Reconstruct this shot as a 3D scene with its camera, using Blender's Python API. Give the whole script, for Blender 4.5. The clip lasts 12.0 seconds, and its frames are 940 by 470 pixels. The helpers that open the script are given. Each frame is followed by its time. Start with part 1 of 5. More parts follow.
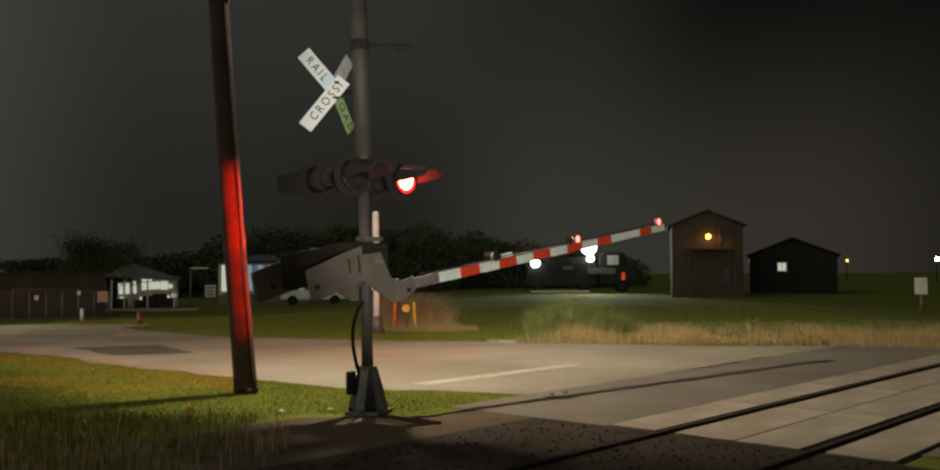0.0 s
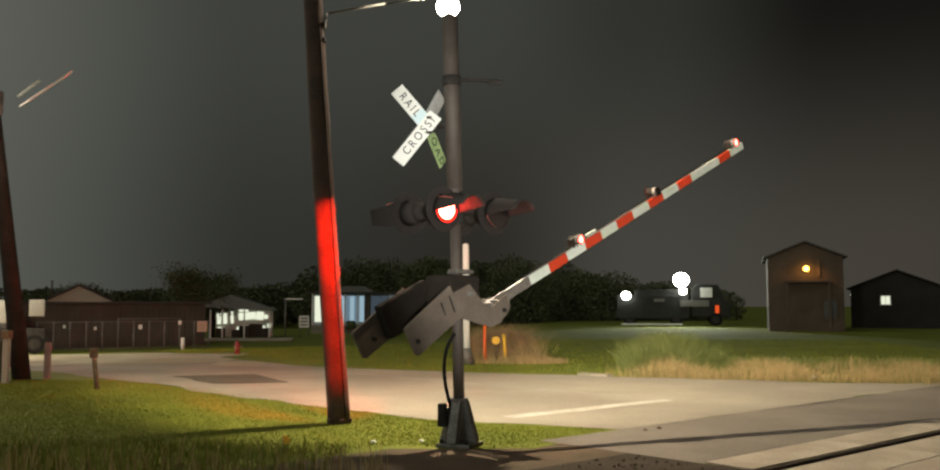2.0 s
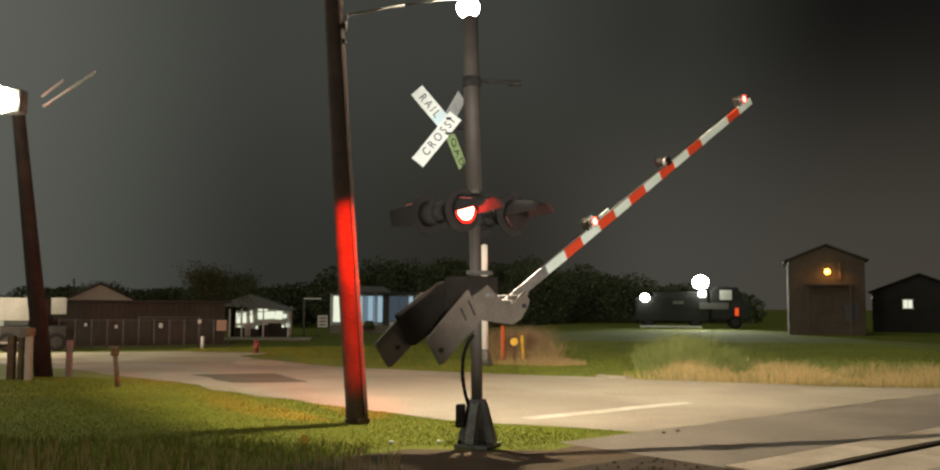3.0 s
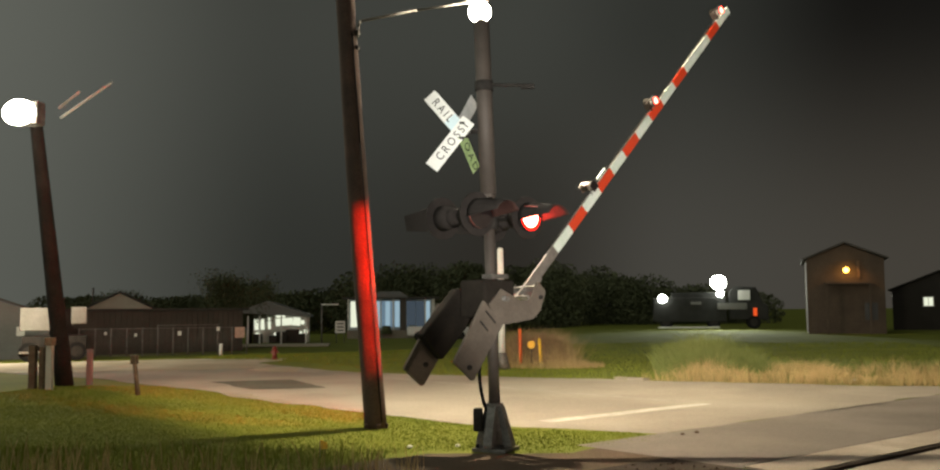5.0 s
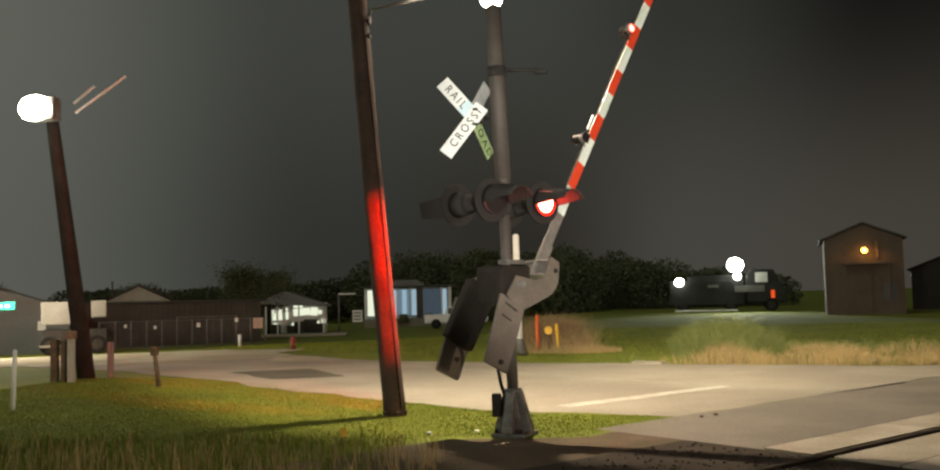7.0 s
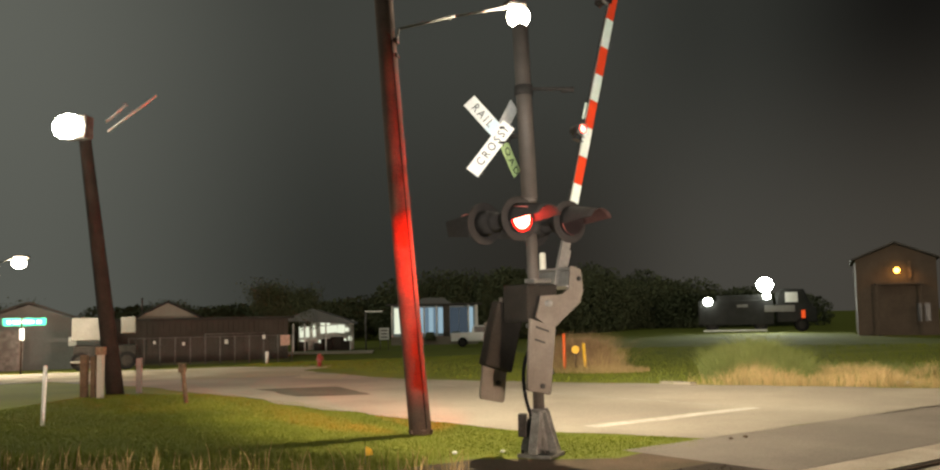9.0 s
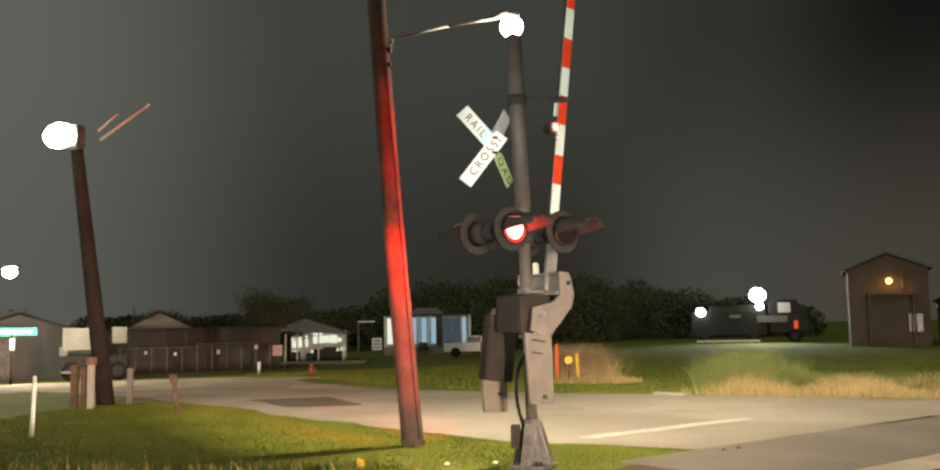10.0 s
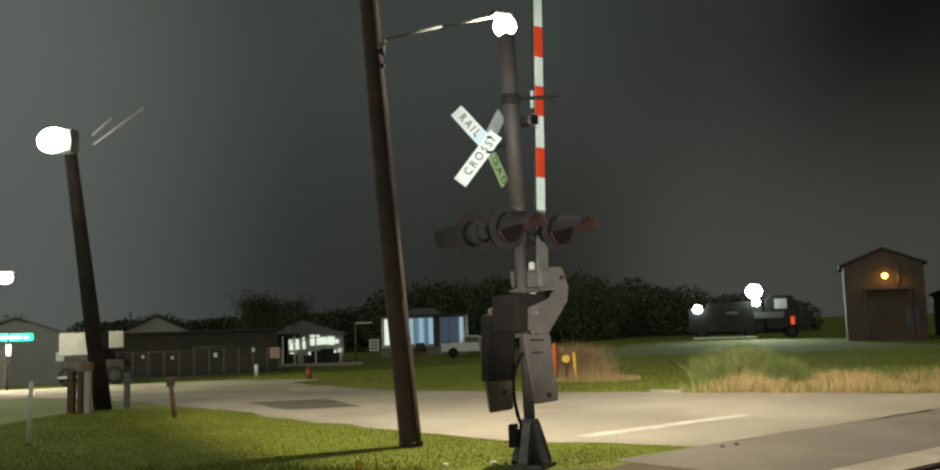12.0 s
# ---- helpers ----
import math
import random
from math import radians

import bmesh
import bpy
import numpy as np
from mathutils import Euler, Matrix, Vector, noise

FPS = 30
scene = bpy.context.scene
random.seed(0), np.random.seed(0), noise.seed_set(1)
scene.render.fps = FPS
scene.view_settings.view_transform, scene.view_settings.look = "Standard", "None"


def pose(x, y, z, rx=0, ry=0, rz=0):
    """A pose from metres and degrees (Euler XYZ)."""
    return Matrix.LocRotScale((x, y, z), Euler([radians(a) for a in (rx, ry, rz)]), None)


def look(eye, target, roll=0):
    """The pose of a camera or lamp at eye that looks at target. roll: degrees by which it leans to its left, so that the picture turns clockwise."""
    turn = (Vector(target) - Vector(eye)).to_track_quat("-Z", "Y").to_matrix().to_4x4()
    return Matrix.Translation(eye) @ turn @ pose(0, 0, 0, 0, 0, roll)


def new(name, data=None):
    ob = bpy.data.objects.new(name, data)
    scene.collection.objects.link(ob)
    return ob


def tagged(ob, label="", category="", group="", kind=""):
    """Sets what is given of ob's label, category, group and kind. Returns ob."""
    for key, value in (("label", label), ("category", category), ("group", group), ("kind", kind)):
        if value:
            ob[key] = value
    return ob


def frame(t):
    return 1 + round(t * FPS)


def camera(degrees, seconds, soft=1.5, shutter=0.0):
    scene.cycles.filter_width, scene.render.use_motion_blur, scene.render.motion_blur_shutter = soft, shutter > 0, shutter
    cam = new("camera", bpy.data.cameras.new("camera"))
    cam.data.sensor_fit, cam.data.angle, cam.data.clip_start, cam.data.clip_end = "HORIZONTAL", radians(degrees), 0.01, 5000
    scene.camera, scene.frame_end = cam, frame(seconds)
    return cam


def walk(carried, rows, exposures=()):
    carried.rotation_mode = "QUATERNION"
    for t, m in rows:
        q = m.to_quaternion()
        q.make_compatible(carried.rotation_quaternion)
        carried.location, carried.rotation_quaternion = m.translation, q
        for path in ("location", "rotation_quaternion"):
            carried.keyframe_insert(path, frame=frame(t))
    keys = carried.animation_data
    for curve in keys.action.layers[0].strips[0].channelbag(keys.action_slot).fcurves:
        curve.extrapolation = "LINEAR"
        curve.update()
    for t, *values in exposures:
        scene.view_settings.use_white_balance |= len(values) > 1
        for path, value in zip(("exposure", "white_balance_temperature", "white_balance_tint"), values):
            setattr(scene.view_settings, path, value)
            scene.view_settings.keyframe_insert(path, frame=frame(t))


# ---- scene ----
cam = camera(54.0, 12.0, soft=2.2)
EYE = 1.63
# seconds, small shifts of the eye, tilt from straight down, lean, turn
PATH = [
    (0.0, 0.005, 0.048, -0.013, 92.37, 0.32, -0.57),
    (0.5, 0.009, 0.001, -0.004, 93.68, -0.11, 2.29),
    (1.0, 0.011, -0.031, -0.002, 93.99, -0.15, 3.95),
    (1.5, 0.008, -0.026, -0.004, 94.39, -0.31, 4.58),
    (2.0, -0.015, 0.012, -0.002, 94.35, 0.04, 4.95),
    (2.5, -0.009, -0.001, 0.005, 94.04, -0.13, 5.97),
    (3.0, -0.021, 0.007, 0.0, 94.4, -0.36, 6.07),
    (5.0, -0.007, -0.006, 0.002, 94.63, 0.44, 7.13),
    (5.5, 0.0, 0.0, 0.0, 94.3, 0.7, 7.1),
    (6.0, -0.001, -0.016, -0.009, 94.56, 0.56, 6.9),
    (6.5, -0.002, -0.017, -0.014, 94.39, 0.65, 7.5),
    (7.0, -0.009, -0.013, -0.01, 93.86, 1.42, 8.15),
    (7.5, -0.007, 0.004, -0.007, 94.79, 0.75, 8.94),
    (9.5, -0.006, 0.019, -0.002, 95.18, 1.17, 9.92),
    (10.0, -0.006, 0.045, -0.001, 95.64, 1.04, 9.38),
    (10.5, -0.001, 0.024, -0.007, 95.82, 1.08, 9.29),
    (11.0, 0.0, 0.039, 0.001, 95.55, 1.5, 9.16),
    (11.5, -0.003, 0.0, 0.006, 95.51, 1.41, 9.53),
    (12.0, 0.001, 0.054, 0.0, 95.63, 1.76, 9.21),
]
walk(cam, [(t, pose(x, y, EYE + z, a, b, c)) for t, x, y, z, a, b, c in PATH],
     exposures=[(0.0, -0.8, 7200, 10), (0.5, -0.38, 7200, 10), (1.2, -0.15, 7200, 10), (2.2, 0.0, 7200, 10), (10.88, 0.0, 7200, 10), (11.0, 0.0, 6600, 4), (12.0, 0.0, 6600, 4)])

# ---- the plan: U runs along the tracks, V across them, the camera's foot is the origin ----
ANGLE = 46.13
U = Vector((math.cos(radians(ANGLE)), math.sin(radians(ANGLE)), 0))
V = Vector((U.y, -U.x, 0))
UP = Vector((0, 0, 1))
MAST = Vector((-1.07, 10.8, 0))
PIVOT = MAST - V * 0.13 - U * 0.03 + UP * 1.755
POLE = Vector((-2.93, 12.72, 0))
LAMPS_OFF = Vector((-0.068, 0, 0.045))     # the lamp crossarm sits a little off the mast's axis


def uv(a, b, z=0.0):
    return U * a + V * b + UP * z


def smooth(a, b, x):
    x = min(max((x - a) / (b - a), 0), 1)
    return x * x * (3 - 2 * x)


def fall(x, y):
    """The height of the land: it falls away gently from the raised crossing towards the houses."""
    d = math.hypot(x, y)
    side = 1 - smooth(-14, 2, x)
    return -0.8 * smooth(27, 62, d) * side


# ---- night sky, lamps ----
def make_world():
    """Night haze: one colour along the horizon and one higher up, both changing from west to east."""
    world = bpy.data.worlds.new("night")
    scene.world = world
    world.use_nodes = True
    nt = world.node_tree
    nt.nodes.clear()
    co = nt.nodes.new("ShaderNodeTexCoord")
    sep = nt.nodes.new("ShaderNodeSeparateXYZ")
    nt.links.new(co.outputs["Generated"], sep.inputs[0])
    half = nt.nodes.new("ShaderNodeMath")
    half.operation, half.inputs[1].default_value, half.inputs[2].default_value = "MULTIPLY_ADD", 0.5, 0.5
    nt.links.new(sep.outputs["X"], half.inputs[0])

    def band(stops):
        ramp = nt.nodes.new("ShaderNodeValToRGB")
        ramp.color_ramp.interpolation = "EASE"
        while len(ramp.color_ramp.elements) < len(stops):
            ramp.color_ramp.elements.new(0.5)
        for e, (x, level, tint) in zip(ramp.color_ramp.elements, stops):
            e.position, e.color = x * 0.5 + 0.5, (*(level * c for c in tint), 1)
        nt.links.new(half.outputs[0], ramp.inputs[0])
        return ramp

    cool, warm = (0.94, 1.04, 0.97), (1.06, 1.0, 0.88)
    upper = band([(-0.6, 0.118, cool), (-0.3, 0.050, cool), (-0.08, 0.048, cool), (0.10, 0.030, cool), (0.28, 0.0075, (1, 1, 0.95)), (0.8, 0.006, (1, 1, 0.95))])
    horizon = band([(-0.6, 0.10, cool), (-0.3, 0.030, cool), (-0.08, 0.023, warm), (0.10, 0.058, (1.0, 1.0, 0.92)), (0.34, 0.050, warm), (0.6, 0.006, warm)])
    rise = nt.nodes.new("ShaderNodeMapRange")
    rise.interpolation_type = "SMOOTHSTEP"
    rise.inputs["From Min"].default_value, rise.inputs["From Max"].default_value = 0.03, 0.31
    nt.links.new(sep.outputs["Z"], rise.inputs[0])
    mix = nt.nodes.new("ShaderNodeMix")
    mix.data_type = "RGBA"
    nt.links.new(rise.outputs[0], mix.inputs["Factor"])
    nt.links.new(horizon.outputs[0], mix.inputs["A"])
    nt.links.new(upper.outputs[0], mix.inputs["B"])
    # unseen sky behind the camera is brightened as added fill on near surfaces
    back = nt.nodes.new("ShaderNodeMapRange")
    back.interpolation_type = "SMOOTHSTEP"
    back.inputs["From Min"].default_value, back.inputs["From Max"].default_value = 0.45, -0.7
    back.inputs["To Min"].default_value, back.inputs["To Max"].default_value = 1.0, 7.5
    nt.links.new(sep.outputs["Y"], back.inputs[0])
    bg = nt.nodes.new("ShaderNodeBackground")
    out = nt.nodes.new("ShaderNodeOutputWorld")
    nt.links.new(mix.outputs["Result"], bg.inputs["Color"])
    nt.links.new(back.outputs[0], bg.inputs["Strength"])
    nt.links.new(bg.outputs[0], out.inputs["Surface"])


make_world()


def spot(name, eye, target, watts, color, cone=120, blend=0.5, radius=0.05):
    data = bpy.data.lights.new(name, "SPOT")
    data.energy, data.color, data.spot_size, data.spot_blend, data.shadow_soft_size = watts, color, radians(cone), blend, radius
    ob = new(name, data)
    ob.matrix_world = look(eye, target)
    return ob


HEAD = Vector((-1.58, 14.1, 6.3))        # the street lamp's lens
FLOOD = Vector((-11.66, 17.55, 5.8))     # the flood lamp on the dark pole
spot("street_lamp_light", HEAD - UP * 0.12, HEAD + Vector((3.0, 3.8, -6)), 3700, (1.0, 0.89, 0.69), 150, 0.22, 0.10)
spot("street_lamp_throw", HEAD - UP * 0.12, (7.5, 25.0, 0), 5200, (1.0, 0.89, 0.69), 84, 1.0, 0.10)


def bulb(name, at, watts, color, radius=0.15):
    data = bpy.data.lights.new(name, "POINT")
    data.energy, data.color, data.shadow_soft_size = watts, color, radius
    new(name, data).location = at


spot("flood_lamp_light", FLOOD + Vector((0.15, -0.3, -0.1)), FLOOD + Vector((6.5, -6, -5)), 480, (0.98, 0.92, 0.7), 155, 0.4, 0.15)
FAR = Vector((-21.15, 29.3, 3.78))       # the bright lamp beyond the street corner
bulb("far_lamp_light", FAR + Vector((0.05, -0.3, -0.25)), 2600, (1.0, 0.94, 0.76), 0.2)
# added unseen fill spot beside the camera; brightens the reflective signs and gate arm
spot("sign_fill", (0.5, -0.8, 1.25), (1.0, 11, 3.2), 6800, (0.97, 0.98, 0.96), 34, 0.5, 0.08)
spot("truck_work_light", (10.2, 72.8, 3.6), (4, 20, 0), 5500, (0.9, 1.0, 0.95), 100, 0.8, 0.3)
spot("porch_light", (15.74, 57.4, 3.9), (15.74, 58.4, 2.5), 70, (1.0, 0.45, 0.1), 150, 0.6, 0.1)


# ---- materials ----
def mat(name, color, rough=0.7, metal=0.0, vary=0.25, scale=3.0, fine=40.0, bump=0.25, second=None, spread=(0.4, 0.65), emit=None, glow=0.0):
    """A surface with two scales of variation (stains and grain) and fine relief."""
    m = bpy.data.materials.new(name)
    m.use_nodes = True
    nt = m.node_tree
    b = nt.nodes["Principled BSDF"]
    co = nt.nodes.new("ShaderNodeTexCoord")
    big, small = nt.nodes.new("ShaderNodeTexNoise"), nt.nodes.new("ShaderNodeTexNoise")
    big.inputs["Scale"].default_value, big.inputs["Detail"].default_value = scale, 5
    small.inputs["Scale"].default_value, small.inputs["Detail"].default_value = fine, 4
    for n in (big, small):
        nt.links.new(co.outputs["Object"], n.inputs["Vector"])
    ramp = nt.nodes.new("ShaderNodeValToRGB")
    c2 = second or tuple(c * (1 - vary) for c in color)
    ramp.color_ramp.elements[0].position, ramp.color_ramp.elements[1].position = spread
    ramp.color_ramp.elements[0].color, ramp.color_ramp.elements[1].color = (*c2, 1), (*color, 1)
    nt.links.new(big.outputs["Fac"], ramp.inputs[0])
    mix = nt.nodes.new("ShaderNodeMix")
    mix.data_type, mix.blend_type = "RGBA", "MULTIPLY"
    mix.inputs["Factor"].default_value = 1
    grain = nt.nodes.new("ShaderNodeMapRange")
    grain.inputs["From Min"].default_value, grain.inputs["From Max"].default_value = 0.3, 0.7
    grain.inputs["To Min"].default_value, grain.inputs["To Max"].default_value = 1 - vary, 1 + vary * 0.4
    nt.links.new(small.outputs["Fac"], grain.inputs[0])
    nt.links.new(ramp.outputs[0], mix.inputs["A"])
    nt.links.new(grain.outputs[0], mix.inputs["B"])
    nt.links.new(mix.outputs["Result"], b.inputs["Base Color"])
    b.inputs["Specular IOR Level"].default_value = 0.12 if rough >= 0.8 else 0.5
    b.inputs["Roughness"].default_value, b.inputs["Metallic"].default_value = rough, metal
    if bump:
        bp = nt.nodes.new("ShaderNodeBump")
        bp.inputs["Strength"].default_value, bp.inputs["Distance"].default_value = bump, 0.02
        nt.links.new(small.outputs["Fac"], bp.inputs["Height"])
        nt.links.new(bp.outputs[0], b.inputs["Normal"])
    if emit:
        b.inputs["Emission Color"].default_value, b.inputs["Emission Strength"].default_value = (*emit, 1), glow
    return m


def glow(name, color, strength):
    m = bpy.data.materials.new(name)
    m.use_nodes = True
    nt = m.node_tree
    nt.nodes.clear()
    e, o = nt.nodes.new("ShaderNodeEmission"), nt.nodes.new("ShaderNodeOutputMaterial")
    e.inputs["Color"].default_value, e.inputs["Strength"].default_value = (*color, 1), strength
    nt.links.new(e.outputs[0], o.inputs["Surface"])
    return m


GRASS = mat("grass_ground", (0.165, 0.180, 0.027), 0.95, vary=0.14, scale=0.5, fine=70, bump=0.1, second=(0.13, 0.148, 0.024))
BLADE = mat("grass_blade", (0.185, 0.208, 0.030), 0.9, vary=0.18, scale=0.5, fine=6, bump=0, second=(0.15, 0.172, 0.026))
WEED = mat("weed_green", (0.178, 0.198, 0.07), 0.85, vary=0.22, scale=0.9, fine=8, bump=0, second=(0.14, 0.165, 0.052))
DRY = mat("dry_grass", (0.43, 0.30, 0.15), 0.85, vary=0.2, scale=0.6, fine=8, bump=0, second=(0.34, 0.25, 0.115))
CONCRETE = mat("road_concrete", (0.312, 0.272, 0.222), 0.85, vary=0.16, scale=0.35, fine=25, bump=0.3, second=(0.238, 0.205, 0.168))
ASPHALT = mat("asphalt", (0.20, 0.172, 0.147), 0.85, vary=0.2, scale=0.6, fine=45, bump=0.4, second=(0.155, 0.134, 0.114))
PATCH = mat("asphalt_patch", (0.13, 0.115, 0.09), 0.9, vary=0.25, scale=1.0, fine=45, bump=0.5)
SAND = mat("sandy_gravel", (0.44, 0.385, 0.29), 0.95, vary=0.2, scale=0.4, fine=25, bump=0.4, second=(0.31, 0.265, 0.19))
DIRT = mat("dirt_shoulder", (0.125, 0.088, 0.060), 0.95, vary=0.25, scale=1.2, fine=30, bump=0.5, second=(0.085, 0.064, 0.042))
BALLAST = mat("ballast", (0.052, 0.039, 0.029), 0.95, vary=0.3, scale=2, fine=28, bump=0.5)
PANEL = mat("crossing_panel", (0.36, 0.31, 0.255), 0.85, vary=0.22, scale=1.5, fine=35, bump=0.4, second=(0.28, 0.235, 0.19))
PAINT = mat("road_paint", (0.53, 0.485, 0.43), 0.85, vary=0.2, scale=2.5, fine=20, bump=0.2, second=(0.40, 0.36, 0.31))
FADED = mat("faded_paint", (0.38, 0.345, 0.29), 0.85, vary=0.2, scale=1.5, fine=20, bump=0.2, second=(0.26, 0.235, 0.2))
RUST = mat("rail_rust", (0.04, 0.028, 0.02), 0.95, 0.0, vary=0.3, scale=8, fine=60)
GALV = mat("weathered_galvanised_steel", (0.20, 0.19, 0.175), 0.55, 0.35, vary=0.35, scale=5, fine=50, bump=0.15, second=(0.12, 0.11, 0.1))
ARMMAT = mat("dull_zinc", (0.20, 0.19, 0.17), 0.9, 0.0, vary=0.15, scale=4, fine=50, bump=0.05)
MASTM = mat("mast_aluminium", (0.086, 0.069, 0.059), 0.65, 0.1, vary=0.2, scale=4, fine=60, bump=0.1)
PLATE = mat("counterweight_plate", (0.158, 0.130, 0.107), 0.85, 0.0, vary=0.12, scale=3, fine=30, bump=0.08, second=(0.122, 0.101, 0.084))
DARK = mat("dark_painted_metal", (0.04, 0.036, 0.033), 0.85, 0.0, vary=0.3, scale=6, fine=50, bump=0.1)
RUBBER = mat("black_rubber", (0.014, 0.013, 0.013), 0.9, vary=0.2, scale=20, fine=80, bump=0.1)
WOOD = mat("weathered_pole_wood", (0.092, 0.060, 0.049), 0.9, vary=0.22, scale=3, fine=35, bump=0.4, second=(0.066, 0.047, 0.039))
DARKWOOD = mat("creosote_wood", (0.036, 0.028, 0.023), 0.9, vary=0.3, scale=3, fine=35, bump=0.6)
POSTWOOD = mat("post_wood", (0.17, 0.115, 0.075), 0.9, vary=0.35, scale=6, fine=45, bump=0.6)
WHITEP = mat("sign_white_sheeting", (0.82, 0.83, 0.80), 0.45, vary=0.06, scale=5, fine=60, bump=0.03)
BLUEW = mat("sign_blue_sheen", (0.62, 0.78, 0.84), 0.45, vary=0.08, scale=5, fine=60, bump=0.03)
GREENW = mat("sign_tint_green", (0.42, 0.56, 0.28), 0.6, vary=0.2, scale=10, fine=60, bump=0.05, second=(0.3, 0.42, 0.18))
GREYW = mat("sign_back_grey", (0.50, 0.51, 0.50), 0.6, 0.1, vary=0.2, scale=8, fine=60, bump=0.03)
LETTER = mat("sign_black", (0.018, 0.018, 0.018), 0.9, vary=0.1, scale=10, fine=60, bump=0)
STRIPEW = mat("stripe_white", (0.76, 0.80, 0.75), 0.4, vary=0.08, scale=4, fine=50, bump=0.03, second=(0.6, 0.7, 0.6))
STRIPER = mat("stripe_red", (0.74, 0.06, 0.018), 0.4, vary=0.10, scale=4, fine=50, bump=0.03)
ARMGREY = mat("arm_bracket_grey", (0.24, 0.22, 0.2), 0.5, 0.4, vary=0.2, scale=10, fine=60, bump=0.05)
CREAM = mat("cream_siding", (0.42, 0.40, 0.34), 0.8, vary=0.12, scale=1, fine=20, bump=0.1)
PALE = mat("pale_metal_siding", (0.13, 0.135, 0.13), 0.75, vary=0.15, scale=0.6, fine=15, bump=0.1)
DARKWALL = mat("dark_board_wall", (0.092, 0.083, 0.072), 0.85, vary=0.18, scale=0.8, fine=20, bump=0.12)
ROOFM = mat("dark_roof", (0.07, 0.066, 0.06), 0.85, vary=0.25, scale=1, fine=20, bump=0.2)
BROWNW = mat("brown_siding", (0.088, 0.066, 0.050), 0.85, vary=0.2, scale=1, fine=20, bump=0.15)
SHEDW = mat("black_board_wall", (0.032, 0.030, 0.027), 0.9, vary=0.2, scale=1, fine=20, bump=0.15)
WHITEW = mat("white_wall", (0.7, 0.7, 0.66), 0.8, vary=0.1, scale=1.2, fine=25, bump=0.1)
BLUEWALL = mat("blue_grey_wall", (0.45, 0.52, 0.56), 0.7, vary=0.15, scale=1.5, fine=25, bump=0.1)
GLASS = mat("dark_window_glass", (0.02, 0.022, 0.025), 0.32, vary=0.1, scale=2, fine=10, bump=0)
BOXW = mat("trailer_grey_white", (0.21, 0.205, 0.185), 0.7, vary=0.2, scale=1.2, fine=25, bump=0.1, second=(0.165, 0.16, 0.14))
CARW = mat("white_car_paint", (0.6, 0.6, 0.58), 0.3, vary=0.05, scale=2, fine=40, bump=0)
TRUCKM = mat("truck_dark_paint", (0.034, 0.034, 0.032), 0.85, vary=0.2, scale=2, fine=40, bump=0.05)
TRUCKL = mat("truck_pale_panel", (0.13, 0.13, 0.12), 0.5, vary=0.2, scale=2, fine=40, bump=0.05)
ORANGE = mat("marker_orange", (0.75, 0.12, 0.02), 0.6, vary=0.15, scale=12, fine=60, bump=0.03)
YELLOW = mat("marker_yellow", (0.75, 0.42, 0.03), 0.6, vary=0.15, scale=12, fine=60, bump=0.03)
CAPO = mat("faded_cap_paint", (0.27, 0.17, 0.11), 0.85, vary=0.3, scale=12, fine=60, bump=0.1)
BRUSH = mat("brown_brush", (0.40, 0.26, 0.155), 0.85, vary=0.25, scale=2, fine=8, bump=0, second=(0.24, 0.155, 0.09))
REDM = mat("hydrant_red", (0.22, 0.04, 0.03), 0.5, vary=0.2, scale=12, fine=60, bump=0.05)
GREENS = mat("street_sign_green", (0.0, 0.42, 0.27), 0.4, vary=0.05, scale=8, fine=60, bump=0)
LEAF = mat("leaf", (0.095, 0.105, 0.055), 0.85, vary=0.25, scale=0.6, fine=6, bump=0, second=(0.072, 0.083, 0.042))
SHUT = mat("shutter_unlit_face", (0.014, 0.009, 0.009), 0.35, vary=0.2, scale=30, fine=90, bump=0.02)
# red reflector on the shutter's back, so the hood seems lit from within
INNER = mat("red_reflector_face", (0.75, 0.16, 0.12), 0.5, vary=0.05, scale=30, fine=90, bump=0)
BLACK = mat("black_steel", (0.027, 0.022, 0.018), 0.9, vary=0.2, scale=6, fine=50, bump=0.08)
# lining tinted red so the lamp's glow shows; a real hood is black inside
HOODIN = mat("hood_lining", (0.062, 0.030, 0.026), 0.85, vary=0.15, scale=20, fine=90, bump=0.03)
HOODR = mat("hood_outer", (0.033, 0.028, 0.026), 0.9, vary=0.15, scale=20, fine=90, bump=0.05)
REDHOT = glow("red_lamp_glow", (1.0, 0.08, 0.06), 75)
REDRIM = glow("red_rim_halo", (1.0, 0.015, 0.01), 5)
REDARM = glow("arm_lamp_glow", (1.0, 0.05, 0.04), 32)
REDBEAM = glow("arm_lamp_beam", (1.0, 0.03, 0.02), 30000)
LAMPW = glow("lamp_white_glow", (1.0, 0.97, 0.88), 25)
LAMPS = glow("street_lamp_glow", (1.0, 0.93, 0.78), 260)
LAMPF = glow("flood_lamp_glow", (1.0, 0.96, 0.85), 70)
LAMPC = glow("lamp_cool_glow", (0.9, 1.0, 0.98), 25)
AMBER = glow("amber_lamp_glow", (1.0, 0.5, 0.08), 12)
SOFTGLOW = glow("soft_white_glow", (0.9, 1.0, 0.85), 0.9)
# bright and dim parts of the lit porch wall, given as glow
WALLB = glow("lit_blue_wall_glow", (0.50, 0.78, 1.0), 0.55)
WALLD = glow("dim_blue_wall_glow", (0.42, 0.68, 0.95), 0.28)
WALLF = glow("faint_blue_wall_glow", (0.45, 0.65, 0.9), 0.10)
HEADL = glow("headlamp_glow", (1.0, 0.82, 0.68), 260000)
TAIL = glow("tail_lamp_glow", (1.0, 0.12, 0.03), 0.8)


